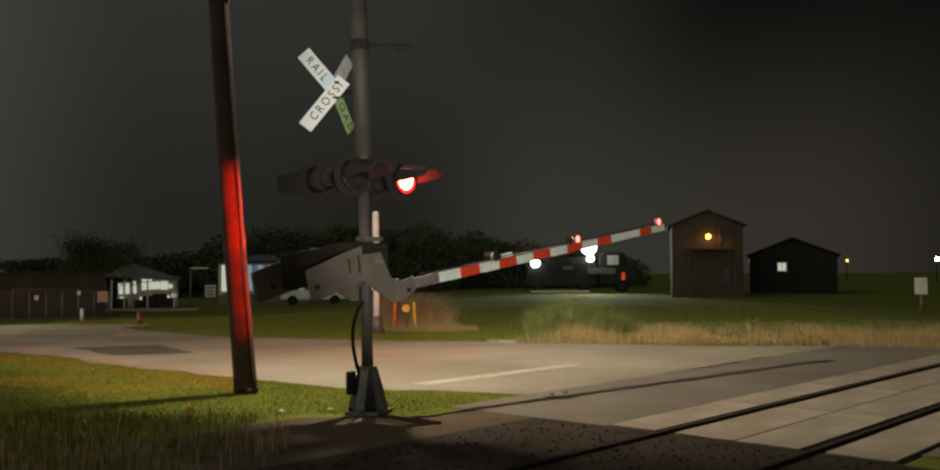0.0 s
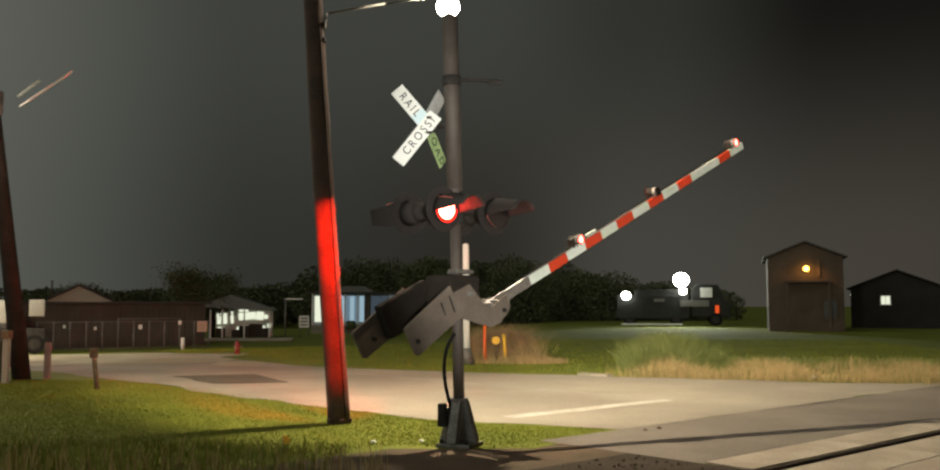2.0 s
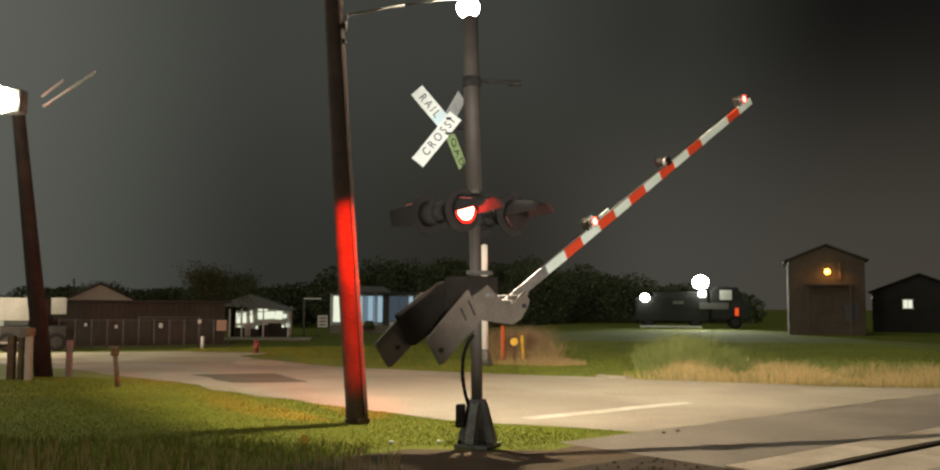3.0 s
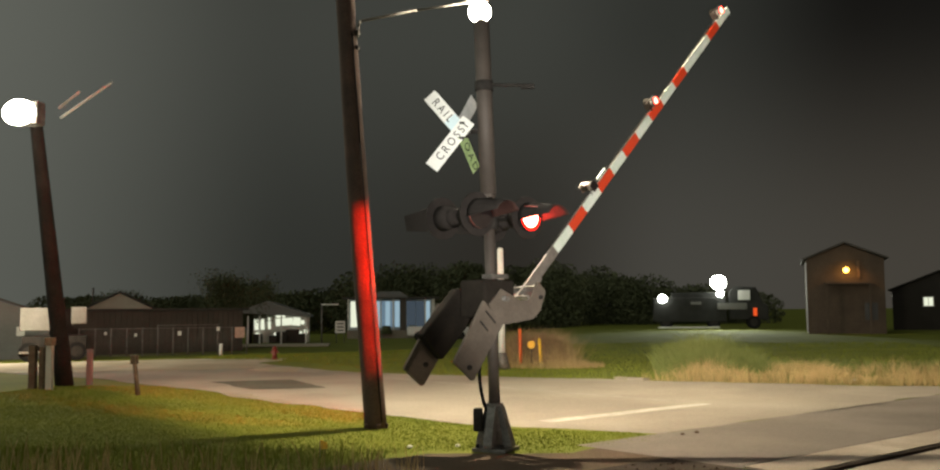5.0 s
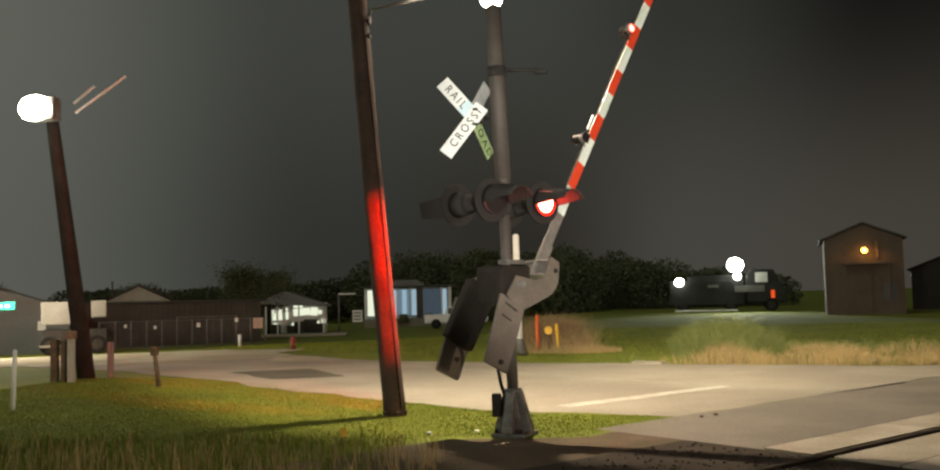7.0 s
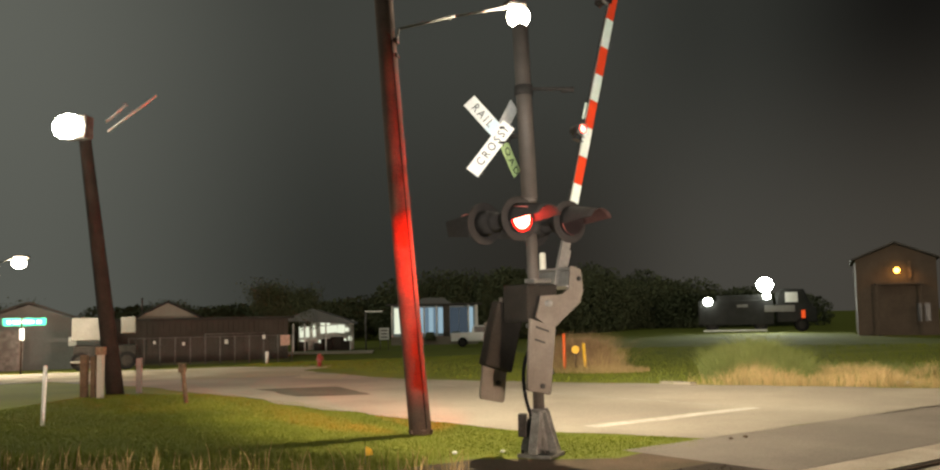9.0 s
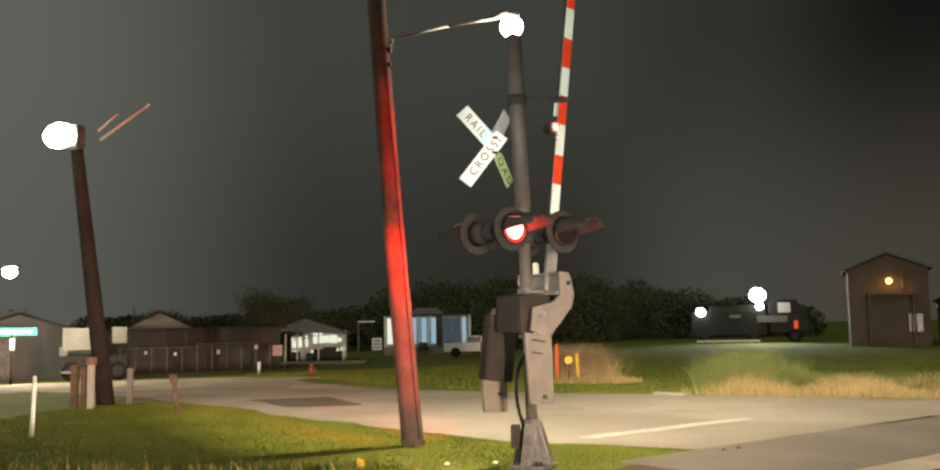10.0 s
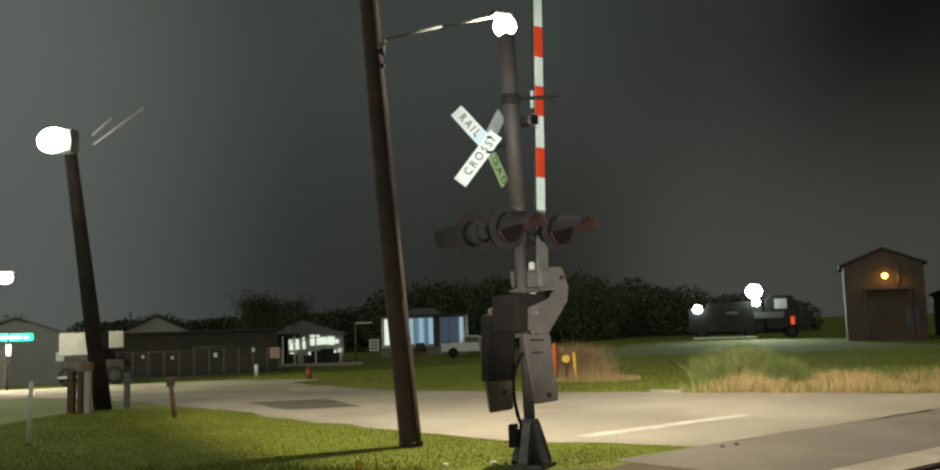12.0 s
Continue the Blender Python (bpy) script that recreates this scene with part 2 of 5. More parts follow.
# ---- building blocks ----
def part(name, bm, material, parent=None, label=""):
    """Links a bmesh as one mesh object, under a thing or a part."""
    me = bpy.data.meshes.new(name)
    bm.normal_update()
    bm.to_mesh(me)
    bm.free()
    for m in material if isinstance(material, (list, tuple)) else [material]:
        me.materials.append(m)
    ob = new(name, me)
    if parent is not None:
        ob.parent = parent
    if label:
        tagged(ob, label)
    return ob


def thing(name, at, label, category, group="", kind="", turn=0):
    ob = new(name)
    ob.empty_display_size = 0.1
    ob.matrix_world = pose(at[0], at[1], at[2], 0, 0, turn)
    return tagged(ob, label, category, group, kind)


def box(bm, c, size, rot=None, bevel=0.0, mi=0):
    g = bmesh.ops.create_cube(bm, size=1)
    m = Matrix.Translation(c) @ (rot.to_4x4() if rot else Matrix()) @ Matrix.Diagonal((*size, 1))
    bmesh.ops.transform(bm, matrix=m, verts=g["verts"])
    faces = list({f for v in g["verts"] for f in v.link_faces})
    for f in faces:
        f.material_index = mi
    if bevel:
        edges = list({e for v in g["verts"] for e in v.link_edges})
        r = bmesh.ops.bevel(bm, geom=edges, offset=bevel, segments=2, affect="EDGES", profile=0.6)
        for f in r["faces"]:
            f.material_index = mi
    return bm


def tube(bm, p0, p1, r0, r1=None, seg=14, mi=0):
    p0, p1 = Vector(p0), Vector(p1)
    r1 = r0 if r1 is None else r1
    d = p1 - p0
    g = bmesh.ops.create_cone(bm, cap_ends=True, segments=seg, radius1=r0, radius2=r1, depth=d.length)
    m = Matrix.Translation((p0 + p1) / 2) @ d.to_track_quat("Z", "Y").to_matrix().to_4x4()
    bmesh.ops.transform(bm, matrix=m, verts=g["verts"])
    for f in {f for v in g["verts"] for f in v.link_faces}:
        f.material_index = mi
        f.smooth = len(f.verts) == 4
    return bm


def loft(bm, points, radii, seg=24, cap=True):
    """One smooth tapering shaft through the points."""
    pts = [Vector(p) for p in points]
    rings = []
    for i, (p, r) in enumerate(zip(pts, radii)):
        d = (pts[min(i + 1, len(pts) - 1)] - pts[max(i - 1, 0)]).normalized()
        x = d.orthogonal().normalized() if abs(d.z) < 0.5 else Vector((1, 0, 0)) - d * d.x
        x.normalize()
        y = d.cross(x)
        rings.append([bm.verts.new(p + (x * math.cos(a) + y * math.sin(a)) * r) for a in (math.tau * k / seg for k in range(seg))])
    for a, b in zip(rings, rings[1:]):
        for k in range(seg):
            bm.faces.new((a[k], a[(k + 1) % seg], b[(k + 1) % seg], b[k])).smooth = True
    if cap:
        bm.faces.new(rings[0][::-1])
        bm.faces.new(rings[-1])
    return bm


def sleeve(bm, y0, y1, r0, r1, at=(0, 0), seg=28):
    """A short open ring of wall r0 to r1 round the y axis."""
    c = []
    for y, r in ((y0, r1), (y1, r1), (y1, r0), (y0, r0)):
        c.append([bm.verts.new((at[0] + r * math.cos(g), y, at[1] + r * math.sin(g))) for g in (math.tau * k / seg for k in range(seg))])
    for i in range(4):
        a, b = c[i], c[(i + 1) % 4]
        for k in range(seg):
            bm.faces.new((a[k], a[(k + 1) % seg], b[(k + 1) % seg], b[k]))
    bmesh.ops.recalc_face_normals(bm, faces=bm.faces[:])
    return bm


def plate(bm, outline, y0, y1, bevel=0.0):
    """A plate cut along an outline of (x, z), from y0 to y1."""
    a = [bm.verts.new((x, y0, z)) for x, z in outline]
    b = [bm.verts.new((x, y1, z)) for x, z in outline]
    n = len(a)
    fs = [bm.faces.new(a), bm.faces.new(b[::-1])]
    for i in range(n):
        fs.append(bm.faces.new((a[i], b[i], b[(i + 1) % n], a[(i + 1) % n])))
    bmesh.ops.recalc_face_normals(bm, faces=fs)
    if bevel:
        bmesh.ops.bevel(bm, geom=list({e for f in fs for e in f.edges}), offset=bevel, segments=1, affect="EDGES")
    return bm


def rod(points, r, seg=10):
    bm = bmesh.new()
    pts = [Vector(p) for p in points]
    for p, q in zip(pts, pts[1:]):
        tube(bm, p, q, r, seg=seg)
    for p in pts[1:-1]:
        g = bmesh.ops.create_uvsphere(bm, u_segments=seg, v_segments=6, radius=r)
        bmesh.ops.translate(bm, verts=g["verts"], vec=p)
    return bm


def bent(p0, p1, p2, p3, n=10):
    p = [Vector(q) for q in (p0, p1, p2, p3)]
    return [p[0] * (1 - s) ** 3 + p[1] * 3 * s * (1 - s) ** 2 + p[2] * 3 * s * s * (1 - s) + p[3] * s ** 3 for s in (i / n for i in range(n + 1))]


def writing(name, text, size, material, parent, m, stretch=1.0, spacing=1.0):
    cu = bpy.data.curves.new(name, "FONT")
    cu.body, cu.size, cu.align_x, cu.align_y, cu.extrude, cu.offset = text, size, "CENTER", "CENTER", 0.001, 0.0
    cu.space_character = spacing
    tmp = bpy.data.objects.new(name, cu)
    scene.collection.objects.link(tmp)
    me = bpy.data.meshes.new_from_object(tmp.evaluated_get(bpy.context.evaluated_depsgraph_get()))
    bpy.data.objects.remove(tmp)
    me.materials.clear()
    me.materials.append(material)
    ob = new(name, me)
    ob.parent = parent
    ob.matrix_local = m @ Matrix.Diagonal((stretch, 1, 1, 1))
    return ob


def sheet(name, outline, lift, material, label, category, step=2.0, ragged=0.0):
    """A thin slab of ground that lies on the land, cut along an outline of plan points."""
    bm = bmesh.new()
    pts = []
    for i, p in enumerate(outline):
        q = outline[(i + 1) % len(outline)]
        n = max(1, int((Vector(q) - Vector(p)).length / 0.35)) if ragged else 1
        for k in range(n):
            w = Vector(p).lerp(Vector(q), k / n)
            if ragged:
                w += Vector((noise.noise(w * 0.9), noise.noise(w * 0.9 + Vector((9, 3, 0))), 0)) * ragged
                w += Vector((noise.noise(w * 4), noise.noise(w * 4 + Vector((9, 3, 0))), 0)) * ragged * 0.35
            pts.append(w)
    bm.faces.new([bm.verts.new((p[0], p[1], 0)) for p in pts])
    bmesh.ops.triangulate(bm, faces=bm.faces[:])
    xs, ys = [p[0] for p in pts], [p[1] for p in pts]
    for lo, hi, nrm in ((min(xs), max(xs), (1, 0, 0)), (min(ys), max(ys), (0, 1, 0))):
        c = math.floor(lo / step) * step + step
        while c < hi:
            bmesh.ops.bisect_plane(bm, geom=bm.verts[:] + bm.edges[:] + bm.faces[:], plane_co=Vector(nrm) * c, plane_no=nrm)
            c += step
    for v in bm.verts:
        v.co.z = fall(v.co.x, v.co.y) + lift
    bmesh.ops.recalc_face_normals(bm, faces=bm.faces[:])
    if bm.faces and sum(f.normal.z for f in bm.faces) < 0:
        bmesh.ops.reverse_faces(bm, faces=bm.faces[:])
    return tagged(part(name, bm, material), label, category, kind="structure")


# ---- ground, road, crossing ----
def make_ground():
    bm = bmesh.new()
    line = [math.sinh(i / 40 * 4.6) / math.sinh(4.6) * 900 for i in range(-40, 41)]
    grid = [[bm.verts.new((x, y + 12, fall(x, y + 12))) for x in line] for y in line]
    for i in range(80):
        for j in range(80):
            bm.faces.new((grid[i][j], grid[i][j + 1], grid[i + 1][j + 1], grid[i + 1][j]))
    tagged(part("ground", bm, GRASS), "rough grass land around the railway crossing", "ground", kind="structure")


make_ground()


def plan(*ab):
    return [uv(a, b) for a, b in ab]


road = sheet("road", plan((9.5, -7.9), (9.0, -9.0), (8.25, -10.6), (8.0, -12.2), (7.75, -18), (7.2, -24), (6.0, -28.2), (-60, -30), (-60, -37.5), (6, -37),
                          (14.5, -33.5), (13.2, -28), (13.0, -21), (15.4, -15.6), (18.5, -9.4), (20.4, -7.9)),
             0.012, CONCRETE, "worn pale concrete road, sandy along its edges", "road", 3.0, 0.22)
sheet("approach_asphalt", plan((8.0, -7.9), (23.5, -7.9), (26, -5.66), (8.1, -5.66)), 0.012, ASPHALT, "grey asphalt strip beside the crossing", "asphalt", 3.0)
sheet("approach_asphalt", plan((8.6, -2.75), (20.0, -2.75), (20.0, 3.0), (9.2, 3.0)), 0.012, ASPHALT, "grey asphalt beyond the rails", "asphalt", 3.0)
sheet("dirt_shoulder", plan((3.0, -8.6), (6.3, -8.6), (7.1, -7.95), (7.6, -7.5), (8.3, -7.6), (9.4, -7.8), (9.5, -7.5), (8.0, -5.7), (3, -5.7)), 0.006, DIRT, "brown dirt and gravel shoulder", "dirt", 3.0, 0.3)
sheet("track_bed", plan((-45, -6.6), (8.1, -6.6), (8.1, -1.6), (-45, -1.6)), 0.009, BALLAST, "dark stone ballast under the track", "ballast", 6.0, 0.0)
sheet("track_bed", plan((20.2, -5.6), (160, -5.6), (160, -1.6), (20.2, -1.6)), 0.009, BALLAST, "dark stone ballast under the track", "ballast", 12.0, 0.0)
sheet("sandy_verge", plan((12, -24.5), (13.5, -27), (15.5, -30), (13, -34), (4, -31), (6, -27.6), (9, -25.5)), 0.02, SAND, "pale sandy gravel at the street corner", "gravel", 3.0, 0.6)
sheet("sandy_patch", [Vector(p) for p in ((-9.5, 24.7, 0), (-7.7, 23.9, 0), (-8.2, 26.0, 0), (-9.6, 26.3, 0))], 0.018, SAND, "bare sandy patch at the lawn's edge", "sand", 3.0, 0.3)
sheet("asphalt_patch", plan((8.6, -17.9), (10.0, -17.2), (10.6, -19.8), (8.9, -20.6)), 0.016, PATCH, "darker asphalt patch in the road", "asphalt", 3.0, 0.15)
sheet("stop_line", plan((9.3, -9.64), (13.05, -9.64), (13.05, -9.93), (9.3, -9.93)), 0.017, PAINT, "worn white stop line across the lane", "road marking", 3.0, 0.04)
sheet("lane_line", plan((12.9, -10.4), (13.02, -10.4), (12.2, -24), (12.08, -24)), 0.017, FADED, "faded pale line along the road", "road marking", 3.0, 0.05)


def make_tracks():
    for b in (-4.98, -3.48):
        rail = thing("rail", uv(8, b), "worn steel rail with a rusty web", "rail", "rails of the track", "structure", ANGLE)
        bm = bmesh.new()
        box(bm, (30, 0, -0.05), (160, 0.13, 0.03))
        box(bm, (30, 0, -0.02), (160, 0.02, 0.08))
        part("rail_web", bm, RUST, rail)
        bm = bmesh.new()
        box(bm, (30, 0, 0.025), (160, 0.07, 0.035), bevel=0.008)
        part("rail_head", bm, RUST, rail)
    slot = bmesh.new()
    box(slot, (6.1, 0.75, 0.006), (12, 3.0, 0.012))
    bed = part("crossing_bed", slot, RUBBER)
    bed.matrix_world = pose(*uv(8.1, -4.23 - 0.0), 0, 0, ANGLE) @ Matrix.Translation((0, -0.75, 0))
    tagged(bed, "black rubber flangeway beds along the rails", "flangeway", kind="structure")
    # concrete panels: outside, between and outside the rails
    for b0, b1 in ((-5.64, -5.09), (-4.87, -4.24), (-4.22, -3.60), (-3.37, -2.78)):
        bm = bmesh.new()
        box(bm, (0, 0, 0.022), (2.38, b1 - b0, 0.02), bevel=0.006)
        me = bpy.data.meshes.new("panel")
        bm.to_mesh(me)
        bm.free()
        me.materials.append(PANEL)
        for k in range(5):
            ob = new("panel", me)
            ob.matrix_world = pose(*uv(9.3 + 2.4 * k, (b0 + b1) / 2), random.uniform(-0.15, 0.15), 0, ANGLE + random.uniform(-0.2, 0.2))
            tagged(ob, "concrete crossing panel", kind="structure")
            ob.parent = bed
            ob.matrix_parent_inverse = bed.matrix_world.inverted()


make_tracks()


def make_ballast_stones():
    rnd = random.Random(8)
    verts, faces = [], []
    for i in range(4000):
        c = uv(rnd.uniform(-6, 8.0), rnd.uniform(-6.5, -1.7), 0.012)
        r = rnd.uniform(0.010, 0.026)
        n = len(verts)
        for d in ((1, 0, 0), (0, 1, 0), (-1, 0, 0), (0, -1, 0), (0, 0, 1)):
            verts.append(c + Vector(d) * r * rnd.uniform(0.6, 1.3))
        faces += [(n, n + 1, n + 4), (n + 1, n + 2, n + 4), (n + 2, n + 3, n + 4), (n + 3, n, n + 4)]
    me = bpy.data.meshes.new("ballast_stones")
    me.from_pydata(verts, [], faces)
    me.materials.append(BALLAST)
    tagged(new("ballast_stones", me), "loose dark ballast stones between the rails", "ballast", kind="stuff")


make_ballast_stones()


# ---- grass, weeds ----
def blades(name, places, low, high, width, material, label, lean=0.4, shape=None):
    """Many single blades, each a bent strip of two faces, in one mesh."""
    verts, faces = [], []
    for x, y in places:
        z = fall(x, y)
        h, a = random.uniform(low, high), random.uniform(0, math.tau)
        h *= shape(x, y) if shape else 1
        w = width * random.uniform(0.6, 1.3)
        dx, dy = math.cos(a) * w, math.sin(a) * w
        l, d = h * lean * random.random(), random.uniform(0, math.tau)
        lx, ly = math.cos(d) * l, math.sin(d) * l
        n = len(verts)
        verts += [(x - dx, y - dy, z - 0.01), (x + dx, y + dy, z - 0.01), (x + dx * 0.7 + lx * 0.35, y + dy * 0.7 + ly * 0.35, z + h * 0.6),
                  (x - dx * 0.7 + lx * 0.35, y - dy * 0.7 + ly * 0.35, z + h * 0.6), (x + lx, y + ly, z + h)]
        faces += [(n, n + 1, n + 2, n + 3), (n + 3, n + 2, n + 4)]
    me = bpy.data.meshes.new(name)
    me.from_pydata(verts, [], faces)
    me.materials.append(material)
    return tagged(new(name, me), label, "grass", kind="stuff")


def near_edge(b):
    """Where the grass meets the road's near edge."""
    if b > -10.6:
        return 8.2 + (b + 10.6) / 2.6 * 1.2
    return 8.2 - (-10.6 - b) * 0.04


def scatter(n, x0, x1, y0, y1, keep):
    out = []
    while len(out) < n:
        x, y = random.uniform(x0, x1), random.uniform(y0, y1)
        if keep(x, y):
            out.append((x, y))
    return out


def in_verge(x, y):
    a, b = x * U.x + y * U.y, x * V.x + y * V.y
    limit = -8.6 + 1.15 * smooth(6.2, 7.6, a) + noise.noise((x * 1.5, y * 1.5, 0)) * 0.35
    if b > limit:
        return False
    thin = min(1, (limit - b) / 0.5)
    edge = near_edge(b) + 0.22 * noise.noise((x * 1.3, y * 1.3, 5)) + 0.1 * noise.noise((x * 5, y * 5, 5))
    return a < edge and random.random() < thin


blades("grass", scatter(230000, -12, 1.6, 6.4, 19.5, in_verge), 0.008, 0.026, 0.0034, BLADE, "short green mown grass on the verge", 0.9)
blades("tall_grass", scatter(1800, -9.5, -1.6, 6.3, 9.2, lambda x, y: x * V.x + y * V.y < -6.6 and random.random() < 0.25 + 0.75 * (noise.noise((x * 1.1, y * 1.1, 2)) > 0)),
       0.14, 0.42, 0.006, DRY, "tall uncut grass with dry stalks", 0.5)
blades("tall_grass", scatter(7000, -9.5, -2.2, 6.3, 10.6, lambda x, y: x * V.x + y * V.y < -7.0), 0.05, 0.16, 0.006, BLADE, "tall uncut green grass", 0.6)


def far_edge(x):
    return 20.3 - 0.27 * (x - 5) if x > -1 else 21.9 - 0.3 * (x + 1)


def tuft(x, y):
    """Uneven growth: tall tussocks and low gaps."""
    return 0.35 + 0.9 * max(0, 0.45 + 0.9 * noise.noise((x * 0.9, y * 0.9, 7)) + 0.35 * noise.noise((x * 3.1, y * 3.1, 2)))


def in_dry_strip(x, y):
    d = y - far_edge(x)
    wide = 0.2 + 3.4 * smooth(1.9, 4.2, x) + 0.5 * noise.noise((x * 0.8, y * 0.8, 1))
    return 0.05 + 0.15 * noise.noise((x * 2, 0, 3)) < d < wide and random.random() < 0.25 + 0.75 * smooth(-0.3, 0.3, noise.noise((x * 0.6, y * 0.6, 4)))


blades("dry_grass_strip", scatter(24000, 1.2, 14, 17, 28, in_dry_strip), 0.14, 0.44, 0.006, DRY, "dry yellow grass along the road edge", 1.1, tuft)
blades("green_weeds", scatter(4500, 0.2, 14, 17, 28, in_dry_strip), 0.10, 0.36, 0.006, WEED, "green weeds among the dry grass", 1.1, tuft)
blades("weed_bush", scatter(11000, 1.4, 5.0, 21.4, 25.0, lambda x, y: ((x - 3.15) / 1.5) ** 2 + ((y - 23.2) / 1.4) ** 2 < 1), 0.55, 1.1, 0.009, WEED, "tall pale green weeds in a clump", 0.9,
       lambda x, y: 1.15 * (1 - 0.75 * (((x - 2.9) / 1.6) ** 2 + ((y - 23.2) / 1.5) ** 2)) * (0.85 + 0.3 * noise.noise((x * 2, y * 2, 3))))
blades("weed_bush", scatter(9000, 3.2, 13, 21.5, 27.0, lambda x, y: y > far_edge(x) + 1.6 and random.random() < 0.5 + noise.noise((x * 0.7, y * 0.7, 1))), 0.10, 0.30, 0.010, WEED, "green weeds behind the dry grass", 0.9)
blades("dry_brush", scatter(4200, -3.0, 0.2, 25.8, 28.6, lambda x, y: ((x + 1.5) / 1.05) ** 2 + ((y - 27.5) / 0.6) ** 2 < 1), 0.5, 1.2, 0.006, BRUSH, "dry brown brush round the marker posts", 1.1,
       lambda x, y: 1 - 0.5 * ((x + 1.5) / 1.05) ** 2)
blades("dry_twigs", scatter(700, -2.7, 0.1, 26.2, 28.0, lambda x, y: ((x + 1.3) / 1.25) ** 2 + ((y - 27.0) / 0.7) ** 2 < 1), 0.5, 1.05, 0.005, DRY, "pale dry twigs over the brown brush", 1.5, tuft)
blades("dry_tuft", scatter(3200, -2.6, 0.7, 25.0, 27.6, lambda x, y: ((x + 0.95) / 1.45) ** 2 + ((y - 26.4) / 0.9) ** 2 < 1), 0.08, 0.3, 0.007, DRY, "low dry grass before the brush", 1.0, tuft)
blades("lawn", scatter(42000, -16, 14, 22, 44, lambda x, y: y > far_edge(x) + 0.1 and x * U.x + y * U.y > 14.2), 0.03, 0.09, 0.008, BLADE, "green lawn beyond the road", 0.8)


# ---- the crossing signal with its lamps ----
def frame_at(origin, x_axis, facing):
    """A pose whose y axis faces along 'facing' and whose z axis is up."""
    m = Matrix((x_axis, facing, UP)).transposed().to_4x4()
    m.translation = origin
    return m


SHUTTERS = {"right": [], "left": [], "tip": []}


def signal_lamp(parent, origin, facing, side):
    """A hooded red lamp with a round backboard. An added shutter hangs from the hood and drops over the lens."""
    lamp = new("signal_lamp")
    lamp.parent = parent
    x_axis = facing.cross(UP)
    lamp.matrix_local = parent.matrix_world.inverted() @ frame_at(origin, x_axis, facing) @ Matrix.Scale(1.25, 4)
    tagged(lamp, "black round signal head with a long hood")
    bm = bmesh.new()
    tube(bm, (0, -0.035, 0), (0, -0.02, 0), 0.2, seg=36)
    part("backboard", bm, HOODR, lamp)
    bm = bmesh.new()
    tube(bm, (0, -0.20, 0), (0, -0.02, 0), 0.10, 0.125, seg=24)
    tube(bm, (0, -0.24, 0), (0, -0.20, 0), 0.05, 0.10, seg=24)
    tube(bm, (0, -0.02, 0), (0, 0.012, 0), 0.13, seg=28)
    sleeve(bm, 0.012, 0.021, 0.124, 0.134)
    part("housing", bm, HOODR, lamp)
    # lens: a disc whose top lies behind the hood
    bm = bmesh.new()
    pts = [bm.verts.new((0.094 * math.cos(a), 0.016, min(0.05, 0.094 * math.sin(a)))) for a in (math.tau * i / 36 for i in range(36))]
    bm.faces.new(pts)
    bmesh.ops.remove_doubles(bm, verts=bm.verts[:], dist=0.0005)
    part("lens", bm, REDHOT, lamp, "glowing red signal lens")
    # dimmer lens edge, widened so its glow also draws the red halo
    bm = bmesh.new()
    n = 28
    ring = [[bm.verts.new((r * math.cos(a), 0.0155, min(zt, r * math.sin(a)))) for a in (math.pi + math.pi * i / n for i in range(n + 1))] for r, zt in ((0.0945, 0.055), (0.123, 0.06))]
    for i in range(n):
        bm.faces.new((ring[0][i], ring[0][i + 1], ring[1][i + 1], ring[1][i]))
    part("lens_rim_halo", bm, REDRIM, lamp)
    # hood: upper half of a tapering sleeve
    bm = bmesh.new()
    rows = []
    for k in range(7):
        y = 0.0 + 0.40 * k / 6
        spread = 205 - 75 * k / 6
        drop = 0.055 * k / 6
        rows.append([[bm.verts.new((r * math.sin(radians(g)), y, r * math.cos(radians(g)) - drop)) for g in (-spread / 2 + spread * i / 16 for i in range(17))] for r in (0.138, 0.144)])
    for k in range(6):
        for s in (0, 1):
            for i in range(16):
                q = (rows[k][s][i], rows[k][s][i + 1], rows[k + 1][s][i + 1], rows[k + 1][s][i])
                f = bm.faces.new(q if s else q[::-1])
                f.smooth, f.material_index = True, 1 - s
    for k in (0, 6):
        for i in range(16):
            bm.faces.new((rows[k][0][i], rows[k][0][i + 1], rows[k][1][i + 1], rows[k][1][i]))
    for k in range(6):
        for i in (0, 16):
            bm.faces.new((rows[k][0][i], rows[k][1][i], rows[k + 1][1][i], rows[k + 1][0][i]))
    bmesh.ops.recalc_face_normals(bm, faces=bm.faces[:])
    part("hood", bm, [HOODR, HOODIN], lamp)
    # added side plates keep the rear beams off the grass; not part of the lamp
    if facing.dot(V) < 0:
        for s in (-1, 1):
            bm = bmesh.new()
            plate(bm, [(-0.13, 0.02), (0.09, 0.02), (0.05, 0.40), (-0.10, 0.36)], -0.002, 0.002)
            shade = part("beam_baffle", bm, HOODR, lamp)
            shade.matrix_local = Matrix(((0, 1, 0, 0.145 * s), (0, 0, 1, 0), (1, 0, 0, 0), (0, 0, 0, 1)))
    # added shutter, hinged at the top of the lens, stands in for switching off
    bm = bmesh.new()
    a, b = [], []
    for i in range(28):
        g = math.tau * i / 28
        x, z = 0.133 * math.cos(g), min(0.1, 0.133 * math.sin(g)) - 0.1
        a.append(bm.verts.new((x, 0.004, z)))
        b.append(bm.verts.new((x, 0.0, z)))
    front, back = bm.faces.new(a), bm.faces.new(b[::-1])
    back.material_index = 1
    for i in range(28):
        bm.faces.new((a[i], b[i], b[(i + 1) % 28], a[(i + 1) % 28])).material_index = 1
